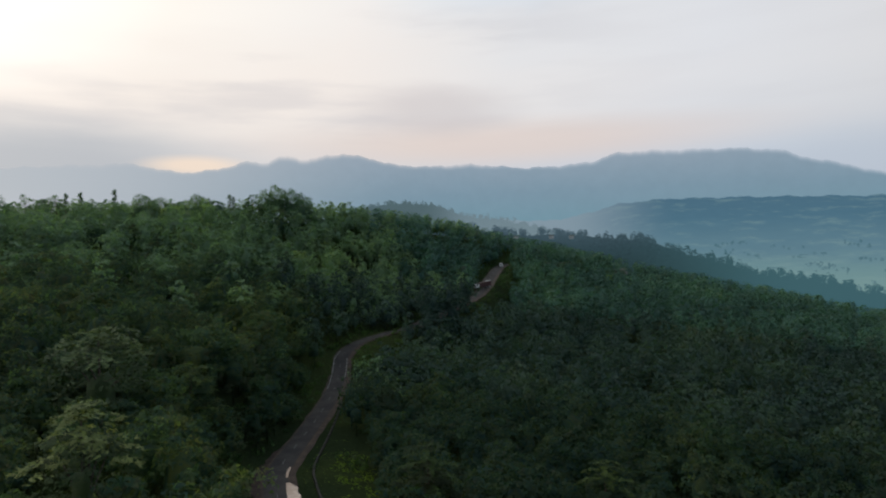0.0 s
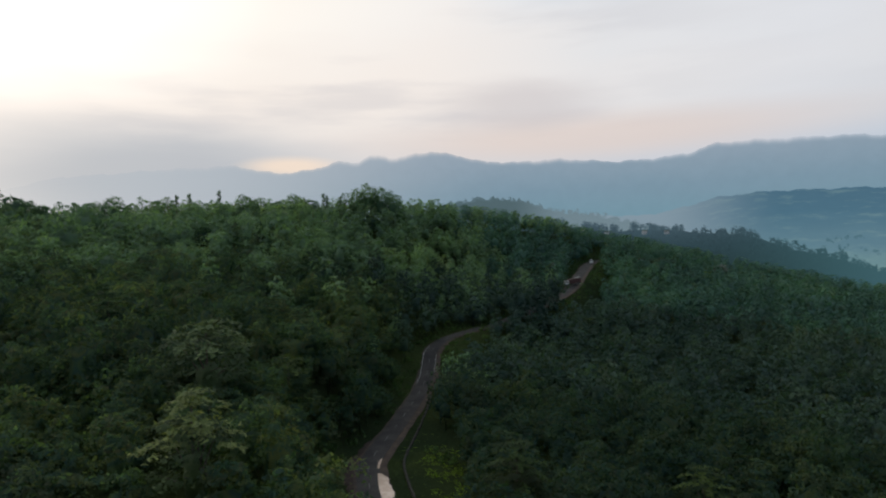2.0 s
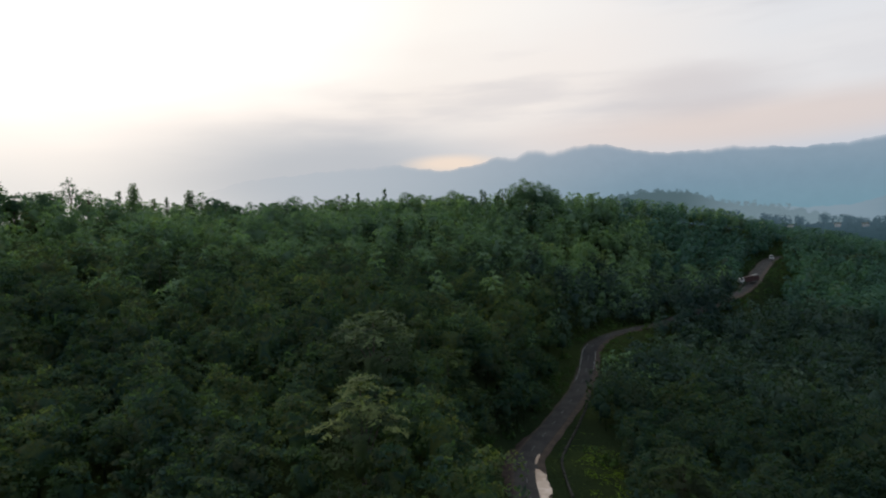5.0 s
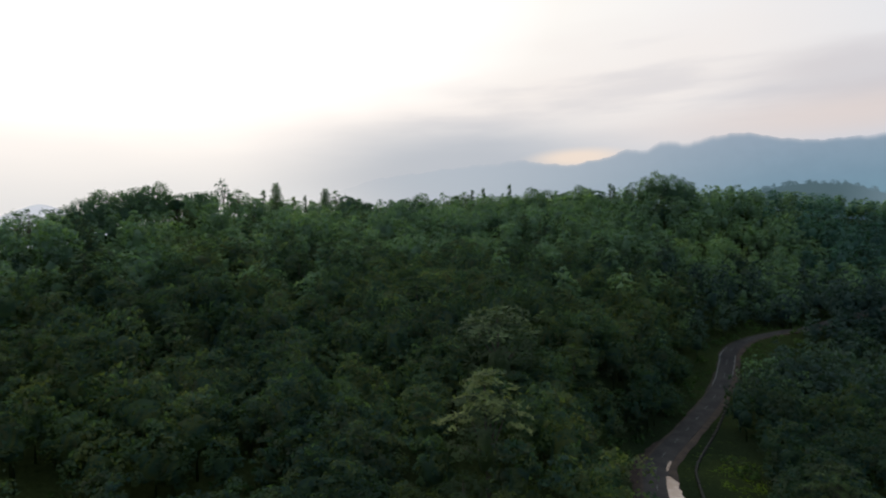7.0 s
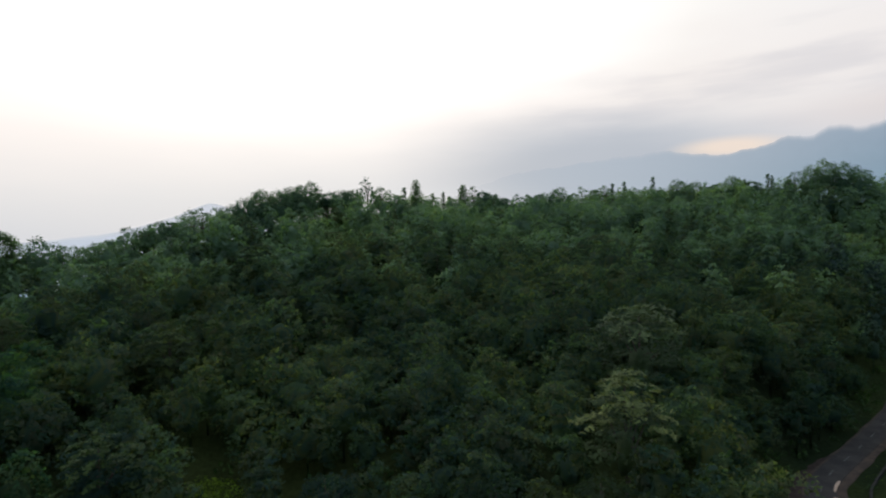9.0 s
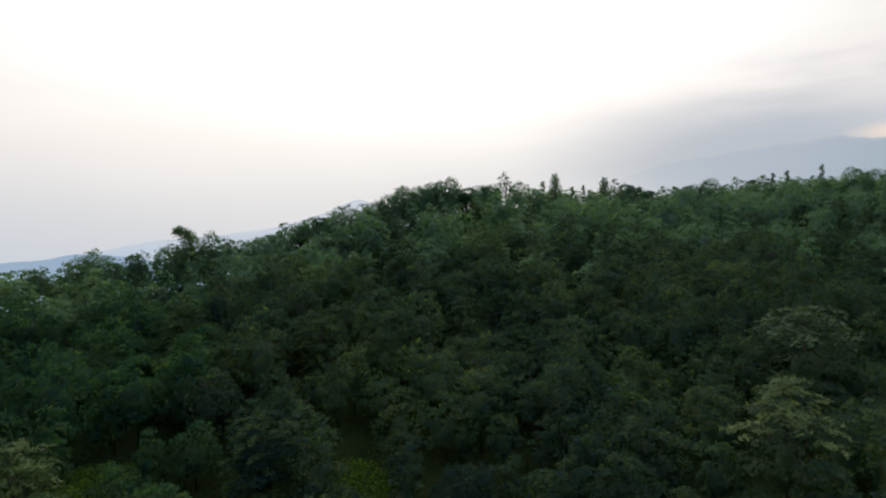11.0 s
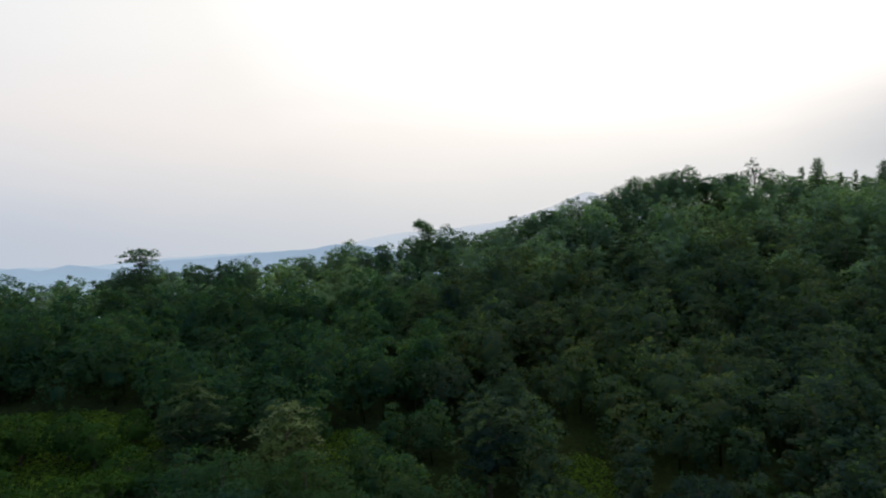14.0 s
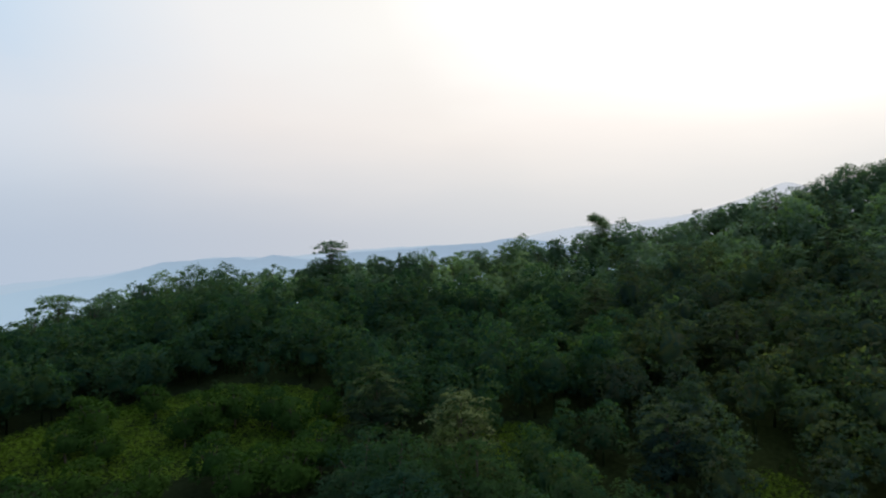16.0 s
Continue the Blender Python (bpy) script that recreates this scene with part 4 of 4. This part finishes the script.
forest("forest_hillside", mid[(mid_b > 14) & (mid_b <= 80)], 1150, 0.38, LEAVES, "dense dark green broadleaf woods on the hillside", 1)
forest("forest_below_road", mid[mid_b <= 14], 1050, 0.39, LEAVES_LOW_SHADED, "dense woods below the road, shade put into their green", 1)
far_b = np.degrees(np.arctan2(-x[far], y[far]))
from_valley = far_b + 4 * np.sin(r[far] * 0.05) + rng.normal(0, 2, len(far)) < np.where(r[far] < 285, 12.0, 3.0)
forest("forest_ridge", far[~from_valley], 470, 0.52, LEAVES_RIDGE_HAZED, "dense green woods up to the ridge", 1, 0.84)
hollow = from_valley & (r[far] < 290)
forest("forest_hollow", far[hollow], 270, 0.62, LEAVES_HOLLOW_SHADED, "dense woods in the hollow beside the road, shade put into their green", 1)
forest("forest_valley_side", far[from_valley & ~hollow], 290, 0.60, LEAVES_VALLEY_HAZED, "dense woods falling towards the valley, bluish haze put into their green", 1)
x, y, z = sx, sy, land(sx, sy)
idx = np.arange(len(x))
sb = np.degrees(np.arctan2(-x, y))
s_upper = np.where(sb > 12, np.maximum(170, 0.74 * smooth_by(sb, CREST) + rng.normal(0, 26, len(sb))), 170)
forest("understorey_moist_side", idx[(sr < s_upper) & (sb > 80)], 240, 0.55, LEAVES_FLANK, "lower fresh green trees on the far flank", 1, 1.0, (0.55, 0.86))
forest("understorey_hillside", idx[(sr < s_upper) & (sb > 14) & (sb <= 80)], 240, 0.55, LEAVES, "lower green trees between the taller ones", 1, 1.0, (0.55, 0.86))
forest("understorey_below_road", idx[(sr < 240) & (sb <= 10)], 200, 0.55, LEAVES_LOW_SHADED, "lower green trees in the woods below the road", 1, 1.0, (0.55, 0.86))
forest("understorey_ridge", idx[(sr >= s_upper) & (sb > 4)], 130, 0.66, LEAVES_RIDGE_HAZED, "lower green trees filling the woods up to the ridge", 1, 1.0, (0.55, 0.9))


LEAVES_MEADOW = leaf_material("meadow_grass", [(0.120, 0.205, 0.022), (0.147, 0.230, 0.025), (0.133, 0.215, 0.023)], gain=1.3, gloss=0.03, haze_sheen=0.0)


def brush(meadow):
    """Low bushes and weeds on the verges, the crest and between the nearer trees; or the tall grass of the openings."""
    bx, by = stands(0.72 if meadow else 3.6, 45, 430 if meadow else 470)
    g, _ = road_gap(bx, by)
    op = open_ground(bx, by)
    br, bc = np.hypot(bx, by), smooth_by(np.degrees(np.arctan2(-bx, by)), CREST)
    sd = road_side(bx, by)
    at_crest = (br > bc - 26) & (br < bc + 8)
    bank_side = ((sd < 0) & (g < 10)) | ((sd > 0) & (g < 16) & (br > 195))
    hedge = (br > 124) & (br < 146) & (np.abs(np.degrees(np.arctan2(-bx, by)) - 119) < 15) & ~op
    share = np.where(hedge, 0.0 if meadow else 0.95, 1.0) * np.where(op, 0.97 if meadow else 0.05, 0.0 if meadow else 1.0) * np.where(op, 1.0, np.where(bank_side, 0.95, np.where(br < 170, 0.15, np.where(at_crest, 0.55, 0.0))))
    share = share * np.where(meadow & (np.abs(np.degrees(np.arctan2(-bx, by)) - 11) < 9) & (br < 160), 0.16, 1.0)
    ok = (g > np.where(sd < 0, np.where((br > 112) & (br < 152), 6.4, 4.4), 5.2)) & (rng.uniform(0, 1, len(bx)) < share)
    size = np.where(hedge, 1.7, np.where(at_crest & (br > 150), 1.9, np.where(bank_side, 1.25, np.where(g < 12, 0.45, np.where(op, 1.5, 1.0)))))[ok] * (np.where(br[ok] > 200, 0.8, 0.5) if meadow else 1.0)
    bx, by = bx[ok], by[ok]
    bz = land(bx, by)
    kinds = []
    for _ in range(8):
        p, f, _c, _s = crown_points(rng.uniform(1.8, 3.4), rng.uniform(0.5, 0.9) if meadow else rng.uniform(1.0, 2.2), 7, 66)
        kinds.append(leaf_tris(p, f, 0.15 if meadow else 0.30, 2.2 if meadow else 1.5)[0])
    vs = []
    for i in range(len(bx)):
        a, k = rng.uniform(0, 6.28), rng.uniform(0.5, 1.3) * size[i]
        m = np.array([[math.cos(a), -math.sin(a), 0], [math.sin(a), math.cos(a), 0], [0, 0, 1]]) * k
        full = kinds[int(rng.integers(8))]
        vs.append((full[:len(full) // 9 * 6] if meadow else full) @ m.T + np.array([bx[i], by[i], bz[i] - 0.1]))
    v = np.concatenate(vs)
    if meadow:
        return tagged(new("meadow_grass", mesh_from("meadow_grass", v, np.arange(len(v)).reshape(-1, 3), LEAVES_MEADOW, normals=np.tile([0.0, 0.0, 1.0], (len(v), 1)))),
                      "tall yellowish green grass in the forest openings", "grass", kind="stuff")
    return tagged(new("undergrowth", mesh_from("undergrowth", v, np.arange(len(v)).reshape(-1, 3), LEAVES_BRUSH)),
                  "fresh green bushes and weeds on the forest floor", "undergrowth", kind="stuff")


brush(False)
brush(True)

def house(at, turn, size, lime=None):
    """A small farmhouse: walls with a plinth, a pitched roof with eaves, a door and two windows."""
    wd, dp, ht = size
    top = new("house")
    top.matrix_world = Matrix.Translation(at) @ Matrix.Rotation(turn, 4, "Z")
    walls = block("wall", (wd, dp, ht + 1.0), (0, 0, ht / 2 - 0.5), lime or LIME, top, 0.03)
    bm = bmesh.new()
    e, rise = 0.5, dp * 0.28
    prof = [(-dp / 2 - e, ht - 0.1), (0, ht + rise), (dp / 2 + e, ht - 0.1), (dp / 2 + e, ht + 0.06), (0, ht + rise + 0.18), (-dp / 2 - e, ht + 0.06)]
    ends = [[bm.verts.new((k * (wd / 2 + e), yy, zz)) for yy, zz in prof] for k in (-1, 1)]
    for i in range(6):
        j = (i + 1) % 6
        bm.faces.new((ends[0][i], ends[0][j], ends[1][j], ends[1][i]))
    for a in ends:
        bm.faces.new((a[0], a[1], a[4], a[5]))
        bm.faces.new((a[1], a[2], a[3], a[4]))
    part("roof", bm, SHEET, top, "pale weathered sheet roof")
    for k in (-1, 1):
        bm = bmesh.new()
        bm.faces.new([bm.verts.new((k * (wd / 2 - 0.1), yy, zz)) for yy, zz in ((-dp / 2, ht - 0.02), (dp / 2, ht - 0.02), (0, ht + rise - 0.08))])
        part("gable", bm, lime or LIME, top)
    block("door", (1.0, 0.12, 2.0), (0, -dp / 2, 1.0), BOARD, walls, 0.02, 1.0, "dark wooden door")
    for k in (-0.3, 0.3):
        block("window", (0.9, 0.12, 0.9), (k * wd, -dp / 2, 1.5), GLASS, walls, 0.02, 1.0, "dark window")
    return tagged(top, "small pale farmhouse in a clearing of the woods", "house")


LIME, SHEET, BOARD = rough_material("limewash", (0.13, 0.14, 0.12), (0.20, 0.20, 0.18), 0.6), rough_material("weathered_sheet", (0.07, 0.085, 0.075), (0.14, 0.15, 0.13), 0.8, 0.7), plain("dark_board", (0.05, 0.04, 0.03), 0.8)
for (hb, hr), turn, size in zip(HOUSES, (-0.25,), ((7.5, 4.5, 2.5),)):
    q = polar(hb, hr)
    q.z = float(land(np.array([q.x]), np.array([q.y]))[0]) + 0.2
    house(q, math.radians(hb) + turn, size)

# ---------------------------------------------------------------- far hills
def range_of_hills(name, dist, profile, mat, label, base=-420.0, rough=0.12, b_step=0.25, depth=500, jag=0.0):
    """A hill range: a ridge line by bearing and rise in degrees, with a slope towards us and one away."""
    pb, pe = np.array([q[0] for q in profile], float), np.array([q[1] for q in profile], float)
    bs = np.arange(pb.min(), pb.max() + 1e-6, b_step)
    el = np.interp(bs, pb, pe)
    el = np.convolve(np.pad(el, 2, "edge"), [0.1, 0.2, 0.4, 0.2, 0.1], "valid")
    el = el + rough * (np.sin(bs * 1.9) * 0.4 + np.sin(bs * 4.3 + 1) * 0.3 + np.sin(bs * 9.1 + 2) * 0.2)
    el = el + jag * rng.normal(size=len(bs))
    top = EYE[2] + dist * np.tan(np.radians(el))
    rows = []
    for s, k in ((-1.0, 0.0), (-0.7, 0.2), (-0.4, 0.5), (-0.18, 0.8), (-0.05, 0.96), (0.0, 1.0), (0.2, 0.85), (1.0, 0.1)):
        rr = dist + s * depth * (1 + 0.02 * np.sin(bs * 1.3 + s * 5))
        zz = base + (top - base) * k
        rows.append(np.stack([-rr * np.sin(np.radians(bs)), rr * np.cos(np.radians(bs)), zz], -1))
    v = np.stack(rows, 1)
    nb, nr = v.shape[:2]
    i, j = np.meshgrid(np.arange(nb - 1), np.arange(nr - 1), indexing="ij")
    q = np.stack([i * nr + j, i * nr + j + 1, (i + 1) * nr + j + 1, (i + 1) * nr + j], -1).reshape(-1, 4)
    me = mesh_from(name, v.reshape(-1, 3), q, mat, True)
    me.attributes.new("climb", "FLOAT", "POINT").data.foreach_set("value", np.tile(np.array([0, 0.2, 0.5, 0.8, 0.96, 1.0, 0.85, 0.1], np.float32), nb))
    return tagged(new(name, me), label, "hills", kind="structure")


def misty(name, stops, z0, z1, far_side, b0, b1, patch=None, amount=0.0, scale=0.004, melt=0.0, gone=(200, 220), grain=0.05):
    """Far land with the morning haze painted into its soft glow: colours by height (stops from z0 to z1), fading into
    far_side from bearing b0 to b1.
    """
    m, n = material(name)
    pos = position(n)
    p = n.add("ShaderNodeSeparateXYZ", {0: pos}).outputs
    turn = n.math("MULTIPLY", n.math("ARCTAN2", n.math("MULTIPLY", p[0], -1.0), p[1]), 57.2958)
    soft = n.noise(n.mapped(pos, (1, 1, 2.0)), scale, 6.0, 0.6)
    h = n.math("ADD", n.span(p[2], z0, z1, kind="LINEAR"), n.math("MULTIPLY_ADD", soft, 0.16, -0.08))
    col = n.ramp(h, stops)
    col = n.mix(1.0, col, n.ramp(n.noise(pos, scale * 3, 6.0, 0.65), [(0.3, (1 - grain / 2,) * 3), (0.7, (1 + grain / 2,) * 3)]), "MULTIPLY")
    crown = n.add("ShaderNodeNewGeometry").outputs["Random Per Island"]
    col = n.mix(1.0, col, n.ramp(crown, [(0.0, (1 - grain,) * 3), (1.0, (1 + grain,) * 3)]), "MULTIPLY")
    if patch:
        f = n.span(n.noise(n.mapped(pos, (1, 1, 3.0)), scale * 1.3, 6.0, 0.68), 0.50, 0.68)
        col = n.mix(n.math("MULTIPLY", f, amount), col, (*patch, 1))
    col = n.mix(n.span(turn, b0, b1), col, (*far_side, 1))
    # emission carries the haze colour; no mist lies in the air
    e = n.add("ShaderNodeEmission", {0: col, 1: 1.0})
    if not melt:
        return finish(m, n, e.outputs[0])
    # its top turns transparent, as if it dissolved in cloud
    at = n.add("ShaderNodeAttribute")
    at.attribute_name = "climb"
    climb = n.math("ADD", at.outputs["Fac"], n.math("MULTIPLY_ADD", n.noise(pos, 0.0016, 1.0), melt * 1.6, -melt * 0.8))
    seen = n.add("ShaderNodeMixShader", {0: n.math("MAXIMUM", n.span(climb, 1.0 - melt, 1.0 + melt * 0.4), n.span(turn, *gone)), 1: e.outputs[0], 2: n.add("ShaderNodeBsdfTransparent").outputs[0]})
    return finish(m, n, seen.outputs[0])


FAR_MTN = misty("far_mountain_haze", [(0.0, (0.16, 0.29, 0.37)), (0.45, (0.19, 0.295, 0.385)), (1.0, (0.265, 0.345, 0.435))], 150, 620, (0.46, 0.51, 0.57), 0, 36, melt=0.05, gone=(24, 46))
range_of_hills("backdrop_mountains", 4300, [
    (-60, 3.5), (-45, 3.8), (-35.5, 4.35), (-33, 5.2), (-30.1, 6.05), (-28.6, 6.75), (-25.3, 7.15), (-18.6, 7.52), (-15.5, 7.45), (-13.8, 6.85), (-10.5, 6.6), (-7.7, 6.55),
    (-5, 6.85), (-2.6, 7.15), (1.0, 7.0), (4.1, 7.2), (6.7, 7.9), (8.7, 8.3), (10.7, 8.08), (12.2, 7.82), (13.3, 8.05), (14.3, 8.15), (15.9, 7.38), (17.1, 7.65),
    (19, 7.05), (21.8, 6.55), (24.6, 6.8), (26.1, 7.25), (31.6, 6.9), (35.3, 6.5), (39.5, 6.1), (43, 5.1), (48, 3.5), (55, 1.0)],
    FAR_MTN, "distant mountain range with blue morning haze painted into its glow", base=-300)
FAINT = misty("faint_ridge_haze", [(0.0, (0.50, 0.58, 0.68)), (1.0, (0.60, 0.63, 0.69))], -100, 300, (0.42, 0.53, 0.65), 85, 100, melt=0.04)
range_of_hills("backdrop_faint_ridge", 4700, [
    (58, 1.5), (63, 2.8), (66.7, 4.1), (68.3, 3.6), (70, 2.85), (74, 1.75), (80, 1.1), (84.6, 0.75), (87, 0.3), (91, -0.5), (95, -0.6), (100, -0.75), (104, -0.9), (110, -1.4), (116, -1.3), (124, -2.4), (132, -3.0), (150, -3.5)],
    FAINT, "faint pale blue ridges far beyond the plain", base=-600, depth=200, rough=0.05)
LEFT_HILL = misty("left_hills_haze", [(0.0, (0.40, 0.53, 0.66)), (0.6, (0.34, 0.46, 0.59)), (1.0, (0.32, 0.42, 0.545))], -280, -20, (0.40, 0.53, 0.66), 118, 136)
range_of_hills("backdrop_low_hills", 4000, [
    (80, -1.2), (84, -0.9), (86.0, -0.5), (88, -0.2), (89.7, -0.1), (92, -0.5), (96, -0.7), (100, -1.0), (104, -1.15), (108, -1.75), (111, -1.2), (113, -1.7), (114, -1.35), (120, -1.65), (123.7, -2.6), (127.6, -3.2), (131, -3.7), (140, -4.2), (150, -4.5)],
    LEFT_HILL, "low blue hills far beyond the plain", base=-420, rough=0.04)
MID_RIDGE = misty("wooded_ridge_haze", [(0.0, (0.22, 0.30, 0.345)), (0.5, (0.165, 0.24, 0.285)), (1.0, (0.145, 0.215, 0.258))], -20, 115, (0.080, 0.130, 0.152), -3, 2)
RIDGE_LINE = [(-20, -2.0), (-12, 0.2), (-10, 0.8), (-8, 1.3), (-6, 1.75), (-4.9, 1.95), (-3, 2.2), (-1.5, 2.6), (0.2, 3.3), (3, 3.7), (5.4, 3.65), (8, 3.2), (12, 2)]
range_of_hills("backdrop_wooded_ridge", 1150, RIDGE_LINE, MID_RIDGE, "wooded ridge with morning mist painted into its glow", base=-60, depth=300, rough=0.05, b_step=0.08)
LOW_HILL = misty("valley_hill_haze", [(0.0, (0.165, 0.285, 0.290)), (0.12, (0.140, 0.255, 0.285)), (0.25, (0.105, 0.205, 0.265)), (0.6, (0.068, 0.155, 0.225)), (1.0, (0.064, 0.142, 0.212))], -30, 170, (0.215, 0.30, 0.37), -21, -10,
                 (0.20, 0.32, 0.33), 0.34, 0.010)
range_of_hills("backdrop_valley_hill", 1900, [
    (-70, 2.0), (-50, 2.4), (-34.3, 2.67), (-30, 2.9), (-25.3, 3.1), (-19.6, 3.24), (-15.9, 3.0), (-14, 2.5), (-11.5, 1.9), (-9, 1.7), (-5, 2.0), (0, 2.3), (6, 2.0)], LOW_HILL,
    "wooded hill with fields, valley mist painted into its glow", base=-60, depth=1280)
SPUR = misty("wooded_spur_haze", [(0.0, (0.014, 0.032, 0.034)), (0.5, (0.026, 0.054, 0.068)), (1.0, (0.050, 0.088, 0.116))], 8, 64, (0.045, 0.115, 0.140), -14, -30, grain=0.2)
VILLAGE = [(-9.9, 0.95), (-11.7, 0.95), (-4.6, 0.95), (-6.7, 0.95)]
SPUR_LINE = [(-60, -6.5), (-45, -5.8), (-34.2, -4.7), (-31, -3.9), (-28.8, -3.6), (-27.2, -3.4), (-25.6, -2.9), (-23.9, -2.2), (-21.3, -1.6), (-19.5, -0.85), (-17.7, -0.2), (-15.8, -0.1),
             (-13.9, 0.1), (-12, 0.4), (-10, 0.5), (-8, 0.4), (-6.9, 0.5), (-4, 0.9), (0, 1.3), (4, 1.6)]
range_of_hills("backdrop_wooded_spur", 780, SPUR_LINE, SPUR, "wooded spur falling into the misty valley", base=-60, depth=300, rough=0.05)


def woods_on(name, line, dist, depth, base, mat, count, tall, label, b0, b1, first=0.35, spare=()):
    """Crowns standing on a far hill range, one heap of leaf clumps each, mist painted into their glow."""
    kinds = []
    for _ in range(8):
        wd = rng.uniform(8, 13)
        p, f, _c, _s = crown_points(wd, rng.uniform(12, 17), 9, 36)
        kinds.append(leaf_tris(p, f, 2.5)[0])
    lb, le = [q[0] for q in line], [q[1] for q in line]
    vs = []
    for _ in range(count):
        b, u = rng.uniform(b0, b1), rng.uniform(first, 1.0) ** 0.8
        if u < 0.955 and any(abs(b - q) < 0.45 for q in spare):
            continue
        top = EYE[2] + dist * math.tan(radians(float(np.interp(b, lb, le))))
        zz = base + (top - base) * float(np.interp(u, [0, 0.3, 0.6, 0.82, 0.95, 1.0], [0, 0.2, 0.5, 0.8, 0.96, 1.0]))
        k = rng.uniform(*tall)
        q = polar(b, dist - depth * (1 - u), zz - 1.5)
        vs.append(kinds[int(rng.integers(8))] * np.array([k, k, k * rng.uniform(0.8, 1.25)]) + np.array(q))
    v = np.concatenate(vs)
    return tagged(new(name, mesh_from(name, v, np.arange(len(v)).reshape(-1, 3), mat)), label, "far trees", kind="structure")


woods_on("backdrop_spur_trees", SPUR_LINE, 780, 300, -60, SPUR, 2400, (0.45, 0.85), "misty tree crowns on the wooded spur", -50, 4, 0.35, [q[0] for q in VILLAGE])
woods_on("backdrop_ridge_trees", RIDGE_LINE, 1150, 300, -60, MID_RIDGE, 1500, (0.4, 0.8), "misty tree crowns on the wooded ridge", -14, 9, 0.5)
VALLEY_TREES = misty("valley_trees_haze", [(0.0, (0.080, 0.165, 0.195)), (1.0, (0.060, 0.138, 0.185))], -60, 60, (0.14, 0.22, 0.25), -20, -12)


def valley_trees():
    """Hedges and clumps of trees among the fields on the valley's far side, mist painted into their glow."""
    kinds = []
    for _ in range(6):
        p, f, _c, _s = crown_points(11, 17, 8, 26)
        kinds.append(leaf_tris(p, f, 3.2)[0])
    vs = []
    for i in range(1500):
        b = rng.uniform(-50, -9)
        row = rng.integers(0, 7)
        u = np.clip(0.06 + row * 0.075 + 0.02 * math.sin(b * 0.9 + row) + rng.normal(0, 0.008), 0.02, 0.6)
        if math.sin(b * (0.7 + 0.13 * row) + row * 2.2) < -0.25:
            continue
        rr = 620 + u * 1280
        top = EYE[2] + 1900 * math.tan(radians(float(np.interp(b, [-70, -50, -35.5, -29, -23, -16, -11.7, -9], [2.0, 2.4, 2.63, 2.95, 3.27, 3.0, 2.4, 2.0]))))
        zz = -60 + (top + 60) * float(np.interp(u, [0, 0.3, 0.6, 0.82, 0.95], [0, 0.2, 0.5, 0.8, 0.96]))
        k = rng.uniform(0.3, 0.62) if row < 2 else rng.uniform(0.22, 0.45)
        q = polar(b, rr, zz - 1.0)
        vs.append(kinds[int(rng.integers(6))] * np.array([k, k, k * rng.uniform(0.8, 1.5)]) + np.array(q))
    v = np.concatenate(vs)
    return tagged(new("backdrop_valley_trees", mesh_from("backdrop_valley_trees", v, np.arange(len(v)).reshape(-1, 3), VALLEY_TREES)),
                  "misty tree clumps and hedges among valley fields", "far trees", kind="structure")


valley_trees()

# roofs of a village among the trees of the spur
for hb, u in VILLAGE:
    top = EYE[2] + 780 * math.tan(radians(float(np.interp(hb, [q[0] for q in SPUR_LINE], [q[1] for q in SPUR_LINE]))))
    q = polar(hb, 780 - 300 * (1 - u), -60 + (top + 60) * float(np.interp(u, [0.82, 0.95, 1.0], [0.8, 0.96, 1.0])))
    tagged(house(q, radians(hb) + math.pi + 0.3 * math.sin(hb), (5.0, 3.6, 2.4), WHITE), "pale village house among trees on the far spur")
